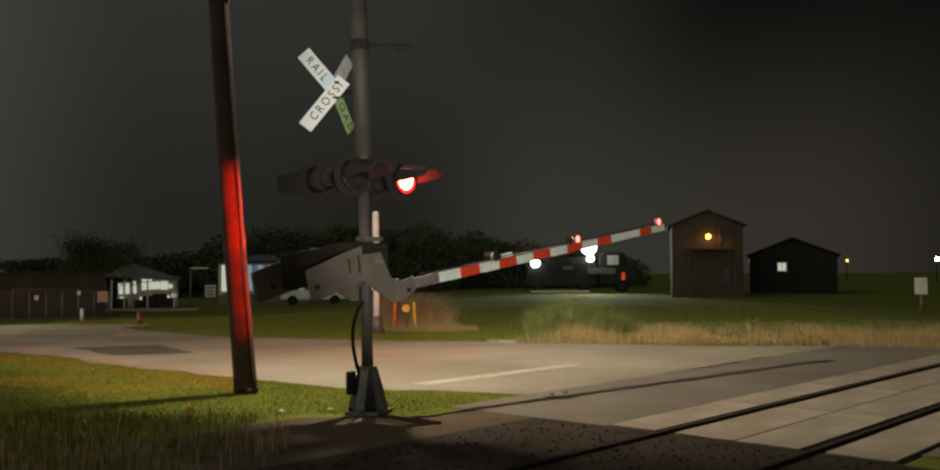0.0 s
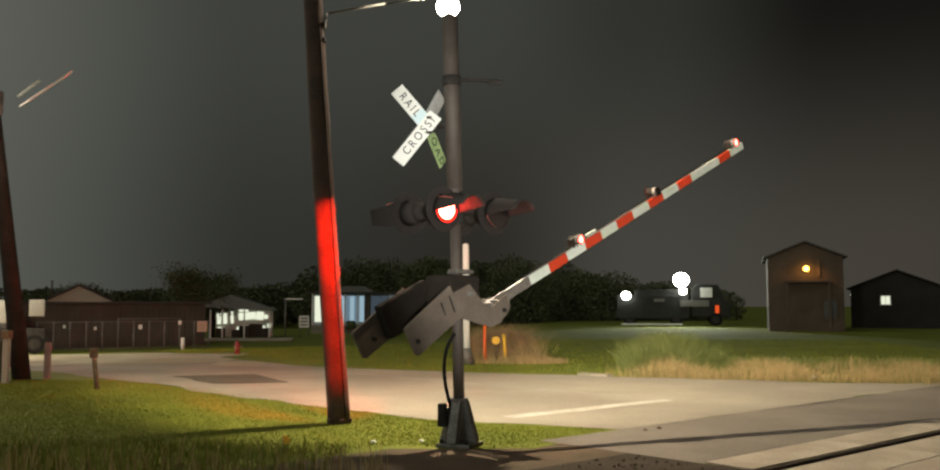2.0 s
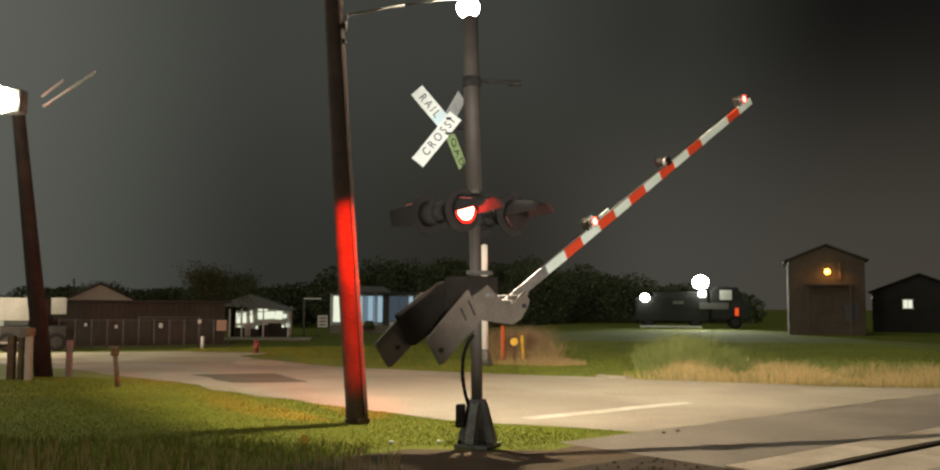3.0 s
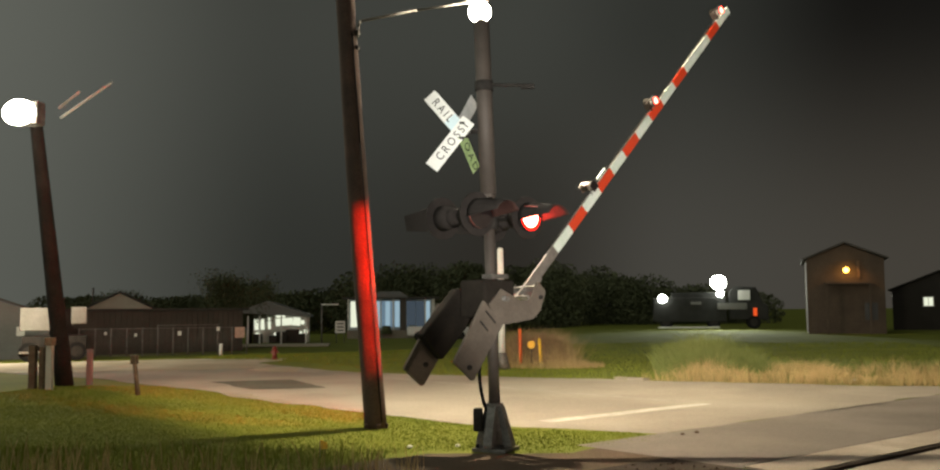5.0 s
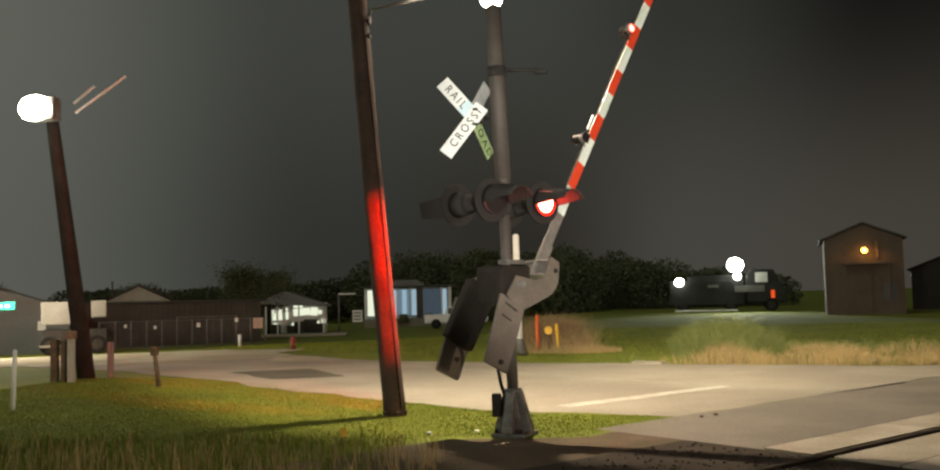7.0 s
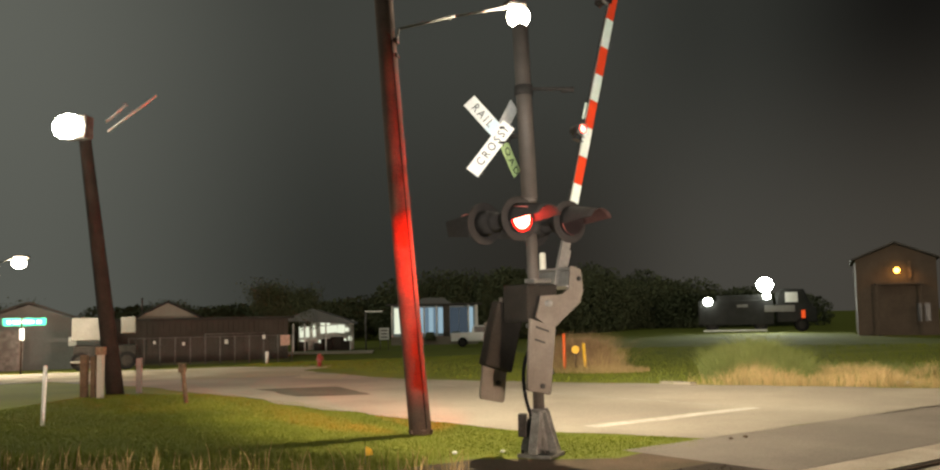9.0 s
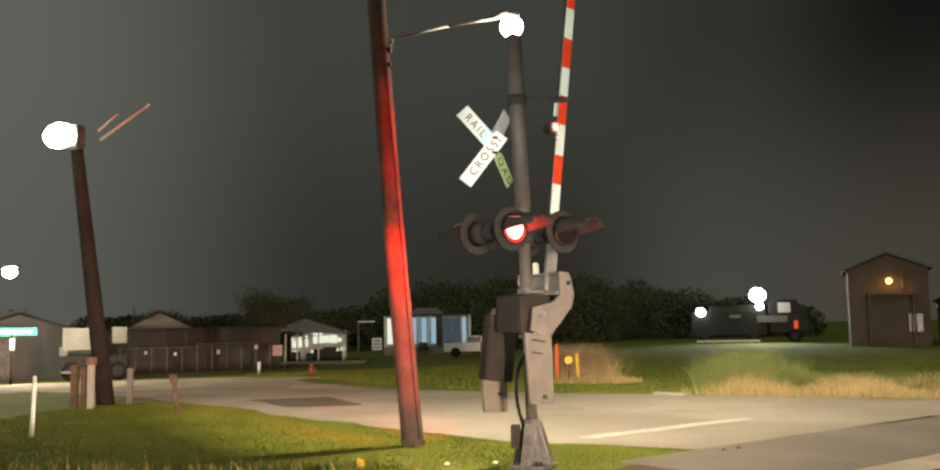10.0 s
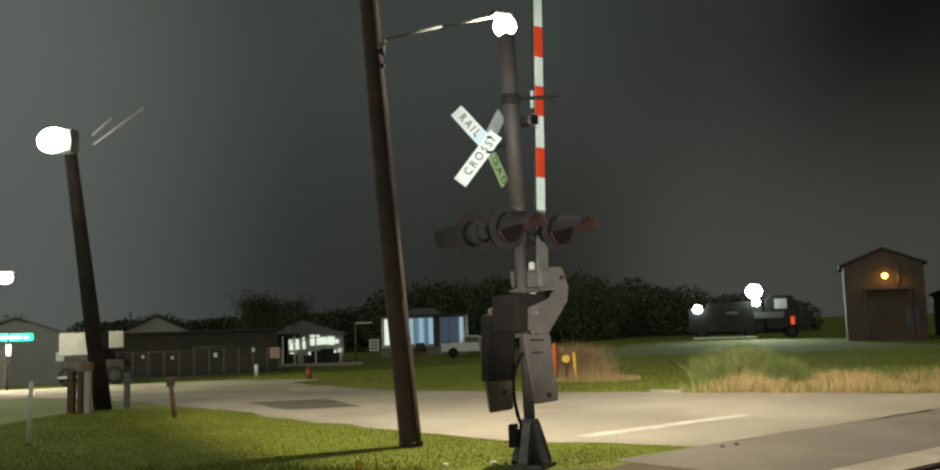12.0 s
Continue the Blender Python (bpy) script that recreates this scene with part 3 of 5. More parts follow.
    sh = part("shutter", bm, [SHUT, INNER], lamp, "added dark red shutter that blacks out the lens")
    sh.matrix_local = pose(0, 0.022, 0.1)
    SHUTTERS[side].append((sh, 0.1, 0.022))
    return lamp


def make_signal():
    sig = thing("crossing_signal", MAST, "railway crossing signal mast with hooded red lamps on a flared base", "railway signal")
    inv = sig.matrix_world.inverted()

    def loc(p):
        return inv @ Vector(p)

    bm = bmesh.new()
    tube(bm, (-0.01, 0.02, 0.4), (-0.06, 0.02, 3.0), 0.066, seg=20)
    part("mast_tube", bm, MASTM, sig)
    bm = bmesh.new()
    tube(bm, (-0.062, 0.02, 3.0), (-0.125, 0.02, 5.08), 0.095, seg=22)
    tube(bm, (-0.125, 0.02, 5.08), (-0.126, 0.02, 5.13), 0.1, 0.03, seg=22)
    tube(bm, (-0.06, 0.02, 2.94), (-0.062, 0.02, 3.0), 0.075, 0.095, seg=22)
    part("upper_mast", bm, MASTM, sig)
    # flared pedestal: four webs round a sleeve, a foot plate, a collar and bolts
    bm = bmesh.new()
    tube(bm, (0, 0.02, 0.08), (-0.01, 0.02, 0.5), 0.13, 0.082, seg=16)
    part("pedestal_sleeve", bm, GALV, sig)
    for k in range(4):
        bm = bmesh.new()
        plate(bm, [(0.06, 0.05), (0.23, 0.05), (0.23, 0.09), (0.10, 0.52), (0.06, 0.52)], -0.055, 0.055, 0.006)
        web = part("pedestal_web", bm, GALV, sig)
        web.matrix_local = pose(-0.005, 0.02, 0, 0, 0, ANGLE + 25 + 90 * k)
        bm = bmesh.new()
        tube(bm, (0, 0, 0), (0, 0, 0.05), 0.022, seg=6)
        bolt = part("bolt", bm, DARK, sig)
        bolt.matrix_local = pose(-0.005 + 0.22 * math.cos(radians(ANGLE + 70 + 90 * k)), 0.02 + 0.22 * math.sin(radians(ANGLE + 70 + 90 * k)), 0.04)
    bm = bmesh.new()
    box(bm, (0, 0.02, 0.02), (0.42, 0.42, 0.05), Euler((0, 0, radians(ANGLE + 25))).to_matrix(), 0.012)
    part("foot_plate", bm, GALV, sig)
    bm = bmesh.new()
    tube(bm, (-0.008, 0.02, 0.49), (-0.01, 0.02, 0.55), 0.105, seg=18)
    part("collar", bm, GALV, sig)
    bm = bmesh.new()
    box(bm, (-0.2, -0.02, 0.36), (0.1, 0.14, 0.26), bevel=0.012)
    part("junction_box", bm, DARK, sig)
    part("cable", rod(bent((-0.05, -0.06, 1.3), (-0.22, -0.08, 1.1), (-0.2, -0.06, 0.75), (-0.1, -0.02, 0.46), 12), 0.021), RUBBER, sig, "black rubber cable")
    # gate machine on the mast
    rot = Euler((0, 0, radians(ANGLE))).to_matrix()
    bm = bmesh.new()
    box(bm, loc(MAST - V * 0.13 + UP * 1.76), (0.46, 0.46, 0.44), rot, 0.03)
    part("gate_machine", bm, BLACK, sig, "dark gate machine housing")
    bm = bmesh.new()
    tube(bm, loc(PIVOT - V * 0.54), loc(PIVOT + V * 0.40), 0.035)
    part("main_shaft", bm, GALV, sig)
    for z in (2.02, 1.5):
        bm = bmesh.new()
        box(bm, loc(MAST + V * 0.02 + UP * z), (0.26, 0.18, 0.05), rot, 0.01)
        part("machine_clamp", bm, GALV, sig)
    # lamp crossarm and the four lamps
    zc = 2.665
    bm = bmesh.new()
    tube(bm, loc(MAST + LAMPS_OFF - U * 0.46 + UP * zc), loc(MAST + LAMPS_OFF + U * 0.46 + UP * zc), 0.03)
    tube(bm, loc(MAST + UP * (zc - 0.09) - Vector((0.05, -0.02, 0))), loc(MAST + UP * (zc + 0.09) - Vector((0.05, -0.02, 0))), 0.105, seg=18)
    part("crossarm", bm, DARK, sig)
    for s, side in ((1, "right"), (-1, "left")):
        off = U * (0.385 * s) + UP * zc - U * 0.02 + LAMPS_OFF
        signal_lamp(sig, MAST + V * 0.33 + off, V, side)
        signal_lamp(sig, MAST - V * 0.38 + off, -V, side)
    # small bracket high on the mast
    bm = bmesh.new()
    tube(bm, (-0.08, -0.02, 4.31), (0.5, 0.02, 4.29), 0.022)
    box(bm, (0.42, 0.02, 4.27), (0.16, 0.05, 0.04), bevel=0.01)
    tube(bm, (-0.1, 0.02, 4.24), (-0.1, 0.02, 4.36), 0.112, seg=18)
    part("bracket", bm, DARK, sig)


make_signal()
# the beams of the two lamps that face the wooden pole: the lens throws a main beam and a lower spread
for s, main, low in ((1, (2.55, 4600), (1.5, 3000)), (-1, (2.5, 6500), (1.25, 2900))):
    at = MAST + LAMPS_OFF - V * 0.40 + U * (0.385 * s - 0.02) + UP * 2.55
    for z, watts in (main, low):
        spot("signal_beam", at, POLE + U * 0.14 - Vector((0.06 * z, 0, 0)) + UP * z, watts, (1.0, 0.018, 0.007), 35, 0.55, 0.012)


# ---- gate arm: x along the arm, y from the shaft's near to its far side ----
def arm_light(parent, x, side):
    lamp = new("arm_light")
    lamp.parent = parent
    lamp.matrix_local = pose(x, 0, -0.30)
    tagged(lamp, "small red gate lamp in a grey guard")
    bm = bmesh.new()
    tube(bm, (0, -0.03, 0.03), (0, 0.03, 0.03), 0.055, seg=20)
    box(bm, (0, 0, -0.03), (0.05, 0.04, 0.06), bevel=0.006)
    sleeve(bm, -0.045, -0.03, 0.05, 0.056, (0, 0.03), 20)
    part("lamp_body", bm, ARMGREY, lamp)
    # tube added behind the lamp to narrow its red beam
    bm = bmesh.new()
    sleeve(bm, 0.03, 0.145, 0.05, 0.056, (0, 0.03), 20)
    part("beam_tube", bm, BLACK, lamp, "added dark tube narrowing the rear beam")
    bm = bmesh.new()
    tube(bm, (0, -0.032, 0.03), (0, -0.042, 0.03), 0.049, seg=20)
    part("lens", bm, REDARM, lamp, "glowing red lens")
    bm = bmesh.new()
    tube(bm, (0, 0.032, 0.03), (0, 0.037, 0.03), 0.049, seg=20)
    part("rear_lens", bm, REDBEAM, lamp, "glowing red lens")
    part("guard", rod(bent((-0.09, -0.02, -0.04), (-0.08, -0.03, 0.14), (0.08, -0.03, 0.14), (0.09, -0.02, -0.04), 8), 0.008, 6), ARMGREY, lamp)
    if side:
        # added shutter plates cover both lenses while this lamp is dark
        bm = bmesh.new()
        box(bm, (0, -0.0485, -0.045), (0.116, 0.005, 0.116), mi=0)
        box(bm, (0, 0.150, -0.045), (0.116, 0.005, 0.116), mi=0)
        box(bm, (0, 0.051, 0.0165), (0.03, 0.2, 0.006), mi=0)
        sh = part("shutter", bm, SHUT, lamp, "added dark red shutter that blacks out the lens")
        sh.matrix_local = pose(0, 0, 0.075)
        SHUTTERS[side].append((sh, 0.075, None))
    return lamp


def make_gate_arm():
    arm = new("gate_arm")
    tagged(arm, "red and white striped gate arm with steel counterweights", "gate arm")
    arm.matrix_world = pose(*PIVOT, 0, -45, ANGLE)
    # upper plates that carry the arm, lower plates that carry the weights
    hook = [(-0.20, 0.11), (-0.27, -0.16), (-0.05, -0.34), (0.16, -0.50), (0.31, -0.515), (0.50, -0.44), (0.545, -0.40), (0.535, -0.25), (0.40, -0.27), (0.27, -0.29), (0.17, -0.20), (0.06, 0.10)]
    weight = [(-0.24, 0.215), (-0.24, -0.18), (-0.97, -0.295), (-1.0, -0.28), (-1.025, 0.04), (-1.0, 0.06)]
    for s, ys, yw in ((-1, -0.32, -0.345), (1, 0.43, 0.47)):
        bm = bmesh.new()
        plate(bm, hook, ys - 0.012, ys + 0.012, 0.003)
        p = part("side_plate", bm, PLATE, arm)
        for x, z in ((0, 0), (0.42, -0.40)):
            bm = bmesh.new()
            tube(bm, (x, ys - 0.035, z), (x, ys + 0.035, z), 0.028, seg=6)
            part("bolt", bm, DARK, p)
        bm = bmesh.new()
        plate(bm, [(x * (1.14 if s > 0 else 1), z) for x, z in weight], yw - 0.022, yw + 0.022, 0.006)
        w = part("counterweight", bm, PLATE, arm, "grey steel counterweight plate")
        for x, z in ((-0.93, -0.14),):
            bm = bmesh.new()
            tube(bm, (x, yw - 0.05, z), (x, yw + 0.05, z), 0.03, seg=6)
            part("bolt", bm, DARK, w)
        for x, l in ((-0.31, 0.2), (-0.45, 0.16)):
            bm = bmesh.new()
            box(bm, (x, yw + 0.025 * s, 0.02), (0.02, 0.012, l), bevel=0.004)
            part("slot", bm, DARK, w)
    bm = bmesh.new()
    box(bm, (-0.40, 0.37, 0.0), (0.78, 0.15, 0.42), bevel=0.03)
    part("weight_block", bm, BLACK, arm, "dark steel weight block")
    # yoke across the two plates
    bm = bmesh.new()
    box(bm, (0.42, 0.055, -0.385), (0.20, 0.75, 0.025), bevel=0.006)
    box(bm, (0.29, 0.055, -0.30), (0.025, 0.75, 0.12), bevel=0.006)
    box(bm, (0.53, 0.055, -0.345), (0.025, 0.75, 0.06), bevel=0.006)
    part("yoke", bm, ARMGREY, arm)
    bm = bmesh.new()
    box(bm, (0.80, 0, -0.385), (0.92, 0.045, 0.135), bevel=0.012)
    box(bm, (0.66, -0.03, -0.385), (0.3, 0.02, 0.16), bevel=0.006)
    part("arm_bracket", bm, ARMGREY, arm)
    # the tapering striped blade, stripe by stripe
    cuts = [1.24, 1.66, 2.03, 2.43, 2.80, 3.17, 3.56, 3.97, 4.34, 4.75, 5.13, 5.96, 6.31, 6.72]
    for i, (x0, x1) in enumerate(zip(cuts, cuts[1:])):
        h = 0.128 - 0.018 * (x0 - 1.2) / 5.5
        bm = bmesh.new()
        box(bm, ((x0 + x1) / 2, 0, -0.385), (x1 - x0 - 0.0015, 0.04, h), bevel=0.006)
        part("stripe", bm, STRIPER if i % 2 else STRIPEW, arm)
    bm = bmesh.new()
    box(bm, (3.9, 0.0, -0.308), (5.4, 0.022, 0.02), bevel=0.004)
    part("top_rail", bm, ARMGREY, arm)
    part("arm_wire", rod([(0.9, -0.012, -0.295), (2.2, -0.012, -0.29), (2.6, -0.012, -0.285), (4.2, -0.012, -0.29), (6.5, -0.012, -0.30)], 0.008, 6), RUBBER, arm)
    bm = bmesh.new()
    box(bm, (2.62, 0, -0.285), (0.22, 0.03, 0.05), bevel=0.01)
    part("splice_box", bm, STRIPEW, arm)
    arm_light(arm, 2.36, "left")
    arm_light(arm, 4.22, "right")
    arm_light(arm, 6.52, "tip")
    return arm


GATE = make_gate_arm()


# ---- crossbuck, bent where it was struck ----
def make_crossbuck():
    o = Vector((-1.45, 10.77, 3.76))
    sign = thing("crossbuck_sign", o, "white bent crossbuck sign with black letters", "road sign")

    def blade(length, x0, turn, lean, material, label, text, size, at_x, dx=0, dz=0, dy=0, width=0.175, stretch=1.0):
        bm = bmesh.new()
        box(bm, (x0 + length / 2, 0, 0), (length, 0.008, width), bevel=0.003)
        ob = part("blade", bm, material, sign, label)
        ob.matrix_local = pose(dx, dy, dz, 0, 0, turn) @ pose(0, 0, 0, 0, lean, 0)
        if text:
            writing("lettering", text, size, LETTER, ob, pose(at_x, -0.0055, -0.002, 90, 0, 0), stretch, 1.45)
        return ob

    # the half that faces the track's near side; lean turns the blade's run down (+) or up (-)
    blade(0.52, -0.585, 0, 50, WHITEP, "white sign blade", "RAIL", 0.142, -0.335, dy=0.0, stretch=0.85)
    # bluish reflection of lights on the blade, painted as a thin square
    bm = bmesh.new()
    box(bm, (-0.12, -0.0045, 0), (0.17, 0.002, 0.17))
    patch = part("painted_sheen", bm, BLUEW, sign, "pale blue reflection painted on the sheeting")
    patch.matrix_local = pose(0, 0, 0, 0, 50, 0)
    blade(0.72, -0.56, 0, -51, WHITEP, "white sign blade", "CROSSI", 0.142, -0.165, dy=-0.02, stretch=0.85)
    blade(0.5, 0.02, 62, 52, GREENW, "green-tinted sign blade", "ROAD", 0.148, 0.27, dx=0.0, dz=-0.02, dy=0.015, stretch=0.95)
    blade(0.46, 0.04, 60, -52, GREYW, "grey weathered sign blade", "", 0.1, 0, dx=-0.02, dz=0.04, dy=0.03)
    bm = bmesh.new()
    tube(bm, (0.1, 0.06, 0.0), (0.34, 0.06, 0.0), 0.03)
    box(bm, (0.06, 0.02, 0.0), (0.1, 0.06, 0.16), bevel=0.01)
    box(bm, (0.02, -0.03, 0.09), (0.06, 0.02, 0.03), bevel=0.006)
    box(bm, (0.02, -0.03, -0.09), (0.06, 0.02, 0.03), bevel=0.006)
    part("sign_clamp", bm, DARK, sign)


make_crossbuck()


# ---- wooden pole with the street lamp ----
def make_street_lamp():
    lamp = thing("street_lamp", POLE, "leaning weathered wooden pole with a street lamp on an arm", "street lamp")
    top = Vector((-0.63, -0.05, 9.2))
    bm = bmesh.new()
    n = 40
    steps = [i / n for i in range(n + 1)]
    loft(bm, [top * s + Vector((-0.035 * math.sin(s * 3.14), 0.01 * math.cos(s * 10.7), -0.05 * (s == 0))) for s in steps],
         [(0.156 - 0.032 * s) * (1 + 0.03 * noise.noise((0, 0, s * 9))) for s in steps], 28)
    for v in bm.verts:
        a = math.atan2(v.co.y, v.co.x)
        v.co += Vector((math.cos(a), math.sin(a), 0)) * 0.006 * noise.noise((a * 3, v.co.z * 0.4, 1))
    part("pole", bm, WOOD, lamp)
    for k in range(5):
        a = k * 1.3
        bm = bmesh.new()
        box(bm, (0.13 * math.cos(a), 0.13 * math.sin(a), 0.03), (0.08, 0.07, 0.10), Euler((0, 0.3, a)).to_matrix(), 0.015)
        part("splinter", bm, WOOD, lamp)
    h = HEAD - POLE
    root = Vector((-0.265, -0.03, 5.55))
    bend = Vector((-0.245, 0.02, 5.8))
    tip = h - (h - bend).normalized() * 0.2 + UP * 0.17
    part("lamp_arm", rod([root, root + Vector((0.01, 0.01, 0.15)), bend, bend.lerp(tip, 0.5) + UP * 0.02, tip], 0.019), ARMMAT, lamp, "thin galvanised lamp arm")
    for z in (0.06, -0.16):
        bm = bmesh.new()
        box(bm, root + Vector((-0.03, 0, z)), (0.1, 0.12, 0.06), bevel=0.01)
        part("arm_clamp", bm, DARK, lamp)
    d = (h - bend)
    yaw = math.atan2(d.y, d.x)
    rot = Euler((0, 0, yaw)).to_matrix()
    bm = bmesh.new()
    box(bm, h + UP * 0.19 - rot @ Vector((0.06, 0, 0)), (0.34, 0.18, 0.07), rot, 0.03)
    part("lamp_head", bm, DARK, lamp)
    # lens is swollen to the round glare; the emitter itself is smaller
    bm = bmesh.new()
    g = bmesh.ops.create_uvsphere(bm, u_segments=24, v_segments=16, radius=0.175)
    for f in bm.faces:
        f.smooth = True
    bmesh.ops.scale(bm, vec=(1.0, 1.0, 0.95), verts=g["verts"])
    bmesh.ops.translate(bm, vec=h - UP * 0.0, verts=g["verts"])
    lens = part("lamp_lens", bm, LAMPS, lamp, "glaring white lamp lens")
    lens.visible_shadow = False
    # wire along the pole
    part("ground_wire", rod([(0.11, -0.11, 0.1), (-0.04, -0.13, 2.0), (-0.20, -0.13, 4.0), (-0.32, -0.13, 5.6)], 0.008, 6), RUBBER, lamp)


make_street_lamp()


# ---- dark pole with the flood lamp ----
def make_flood_pole():
    base = Vector((-11.68, 19.68, 0))
    p = thing("flood_lamp_pole", base, "dark creosoted pole with a glaring flood lamp", "lamp pole")
    top = at_top = Vector((-0.58, -0.55, 6.2))
    bm = bmesh.new()
    loft(bm, [top * (i / 8) - UP * 0.05 * (i == 0) for i in range(9)], [0.2 - 0.07 * i / 8 for i in range(9)], 18)
    part("pole", bm, DARKWOOD, p)
    f = FLOOD - base
    bm = bmesh.new()
    box(bm, f + Vector((0.1, 0.25, 0)), (0.62, 0.32, 0.5), bevel=0.05)
    part("lamp_housing", bm, GALV, p)
    # ellipsoid takes the outline of the lamp's glare, not of its glass
    bm = bmesh.new()
    g = bmesh.ops.create_uvsphere(bm, u_segments=20, v_segments=12, radius=1)
    bmesh.ops.scale(bm, vec=(0.36, 0.10, 0.27), verts=g["verts"])
    bmesh.ops.translate(bm, vec=f + Vector((0.02, 0.05, 0)), verts=g["verts"])
    lens = part("lamp_lens", bm, LAMPF, p, "glaring white flood lamp lens")
    lens.visible_shadow = False
    part("lamp_bracket", rod([f + Vector((0.4, 0.3, 0.1)), at_top + Vector((0, 0, -0.4))], 0.03), GALV, p)
    for k, (a, b) in enumerate((((-10.92, 17.95, 5.72), (-10.06, 18.45, 6.58)), ((-11.0, 18.0, 5.94), (-10.61, 18.15, 6.33)))):
        part("brace_wire", rod([Vector(a) - base, Vector(b) - base], 0.028, 8), WHITEW, p)


make_flood_pole()


# ---- posts and markers ----
def make_posts():
    def post(name, at, height, r, material, label, lean=(0, 0), square=False, cap=None):
        z = fall(at[0], at[1])
        p = thing(name, (at[0], at[1], z), label, "post")
        bm = bmesh.new()
        if square:
            box(bm, (lean[0] / 2, lean[1] / 2, height / 2 - 0.05), (r * 2, r * 1.6, height + 0.1), Matrix.Rotation(math.atan2(lean[0], height), 3, "Y"), 0.012)
        else:
            tube(bm, (0, 0, -0.1), (lean[0], lean[1], height), r, r * 0.92, seg=14)
            tube(bm, (lean[0], lean[1], height), (lean[0], lean[1], height + r * 0.4), r * 0.92, r * 0.5, seg=14)
        part("shaft", bm, material, p)
        if cap:
            bm = bmesh.new()
            box(bm, (lean[0], lean[1], height + 0.02), (r * 2.7, r * 2.5, 0.17), bevel=0.02)
            part("cap", bm, cap, p)
        return p

    post("marker_post", (-9.36, 13.64), 0.95, 0.035, WHITEW, "slim white marker post in the grass", (0.03, 0))
    post("wooden_post", (-8.78, 17.41), 0.68, 0.048, POSTWOOD, "short leaning wooden post beside the road", (-0.11, 0.02), cap=POSTWOOD)
    post("wooden_post", (-11.88, 18.76), 0.93, 0.075, POSTWOOD, "short square wooden post by the dark pole", (0, 0), True)
    post("wooden_post", (-11.63, 18.7), 0.9, 0.055, POSTWOOD, "short brown square post by the dark pole", (0, 0), True)
    post("wooden_post", (-11.42, 18.64), 1.0, 0.065, CREAM, "short pale square post with a faded cap", (0, 0), True, CAPO)
    post("wooden_post", (-11.22, 19.9), 0.8, 0.06, BOXW, "short pale square post behind the dark pole", (0.0, 0), True)
    post("marker_post", (-1.9, 26.7), 1.05, 0.05, ORANGE, "bright orange utility marker post", (0.0, 0))
    post("marker_post", (-1.29, 26.7), 0.78, 0.05, YELLOW, "yellow utility marker post", (-0.06, 0))
    m = post("utility_marker", (-1.57, 26.6), 0.55, 0.03, POSTWOOD, "yellow round marker plate on a stake", (0, 0))
    bm = bmesh.new()
    tube(bm, (0, -0.045, 0.62), (0, -0.02, 0.62), 0.12, seg=8)
    part("marker_plate", bm, YELLOW, m)
    w = post("white_mast", (-2.31, 25.5), 3.3, 0.095, WHITEW, "plain white signal mast across the road", (-0.03, 0))
    bm = bmesh.new()
    tube(bm, (0, 0, 0), (0, 0, 0.45), 0.22, 0.12, seg=12)
    part("foot", bm, GALV, w)
    # pin flag in the grass
    f = thing("pin_flag", (-2.96, 10.1, 0), "small yellow pin flag in the grass", "flag")
    bm = bmesh.new()
    tube(bm, (0, 0, 0), (0, 0, 0.2), 0.004, seg=6)
    part("wire", bm, GALV, f)
    bm = bmesh.new()
    plate(bm, [(0, 0.1), (0.085, 0.11), (0.08, 0.17), (0.02, 0.2), (0, 0.2)], -0.002, 0.002)
    part("cloth", bm, YELLOW, f)
    # hydrant
    x, y = -10.7, 31.0
    h = thing("fire_hydrant", (x, y, fall(x, y)), "small red fire hydrant on the lawn", "hydrant")
    h.scale = (0.7, 0.7, 0.7)
    bm = bmesh.new()
    tube(bm, (0, 0, 0), (0, 0, 0.08), 0.17, seg=14)
    tube(bm, (0, 0, 0.08), (0, 0, 0.5), 0.11, seg=14)
    tube(bm, (0, 0, 0.5), (0, 0, 0.55), 0.15, seg=14)
    tube(bm, (0, 0, 0.55), (0, 0, 0.7), 0.12, 0.05, seg=14)
    part("barrel", bm, REDM, h)
    for s in (-1, 1):
        bm = bmesh.new()
        tube(bm, (0.09 * s, 0, 0.4), (0.19 * s, 0, 0.4), 0.05, seg=10)
        part("nozzle", bm, REDM, h)
    # pale meter box on a post, beyond the tracks
    mb = thing("meter_box", (17.0, 34.0, 0), "pale meter box on a thin post", "utility box")
    bm = bmesh.new()
    tube(bm, (0, 0, 0), (0, 0, 0.8), 0.06, seg=12)
    part("post", bm, GALV, mb)
    bm = bmesh.new()
    box(bm, (0, 0, 1.05), (0.38, 0.25, 0.62), bevel=0.03)
    part("box", bm, WHITEW, mb)
    # stones and litter along the road
    for x, y, s, m in ((5.6, 20.6, 0.10, SAND), (5.9, 20.7, 0.08, SAND), (5.72, 22.3, 0.12, WHITEW), (-2.1, 10.9, 0.035, WHITEW), (-1.55, 11.05, 0.03, WHITEW),
                       (1.2, 12.26, 0.026, DIRT), (1.4, 12.44, 0.032, DIRT), (8.4, 20.8, 0.1, SAND)):
        bm = bmesh.new()
        bmesh.ops.create_icosphere(bm, subdivisions=2, radius=s)
        for v in bm.verts:
            v.co *= 1 + 0.35 * noise.noise(v.co * 9 / s * 0.1 + Vector((x, y, 0)))
            v.co.z *= 0.6
        st = part("stone", bm, m)
        st.location = (x, y, s * 0.4 + 0.01)
        tagged(st, "small dark clod lying on the asphalt" if m is DIRT else "small pale stone lying at the roadside", "stone", "roadside stones")
    bm = bmesh.new()
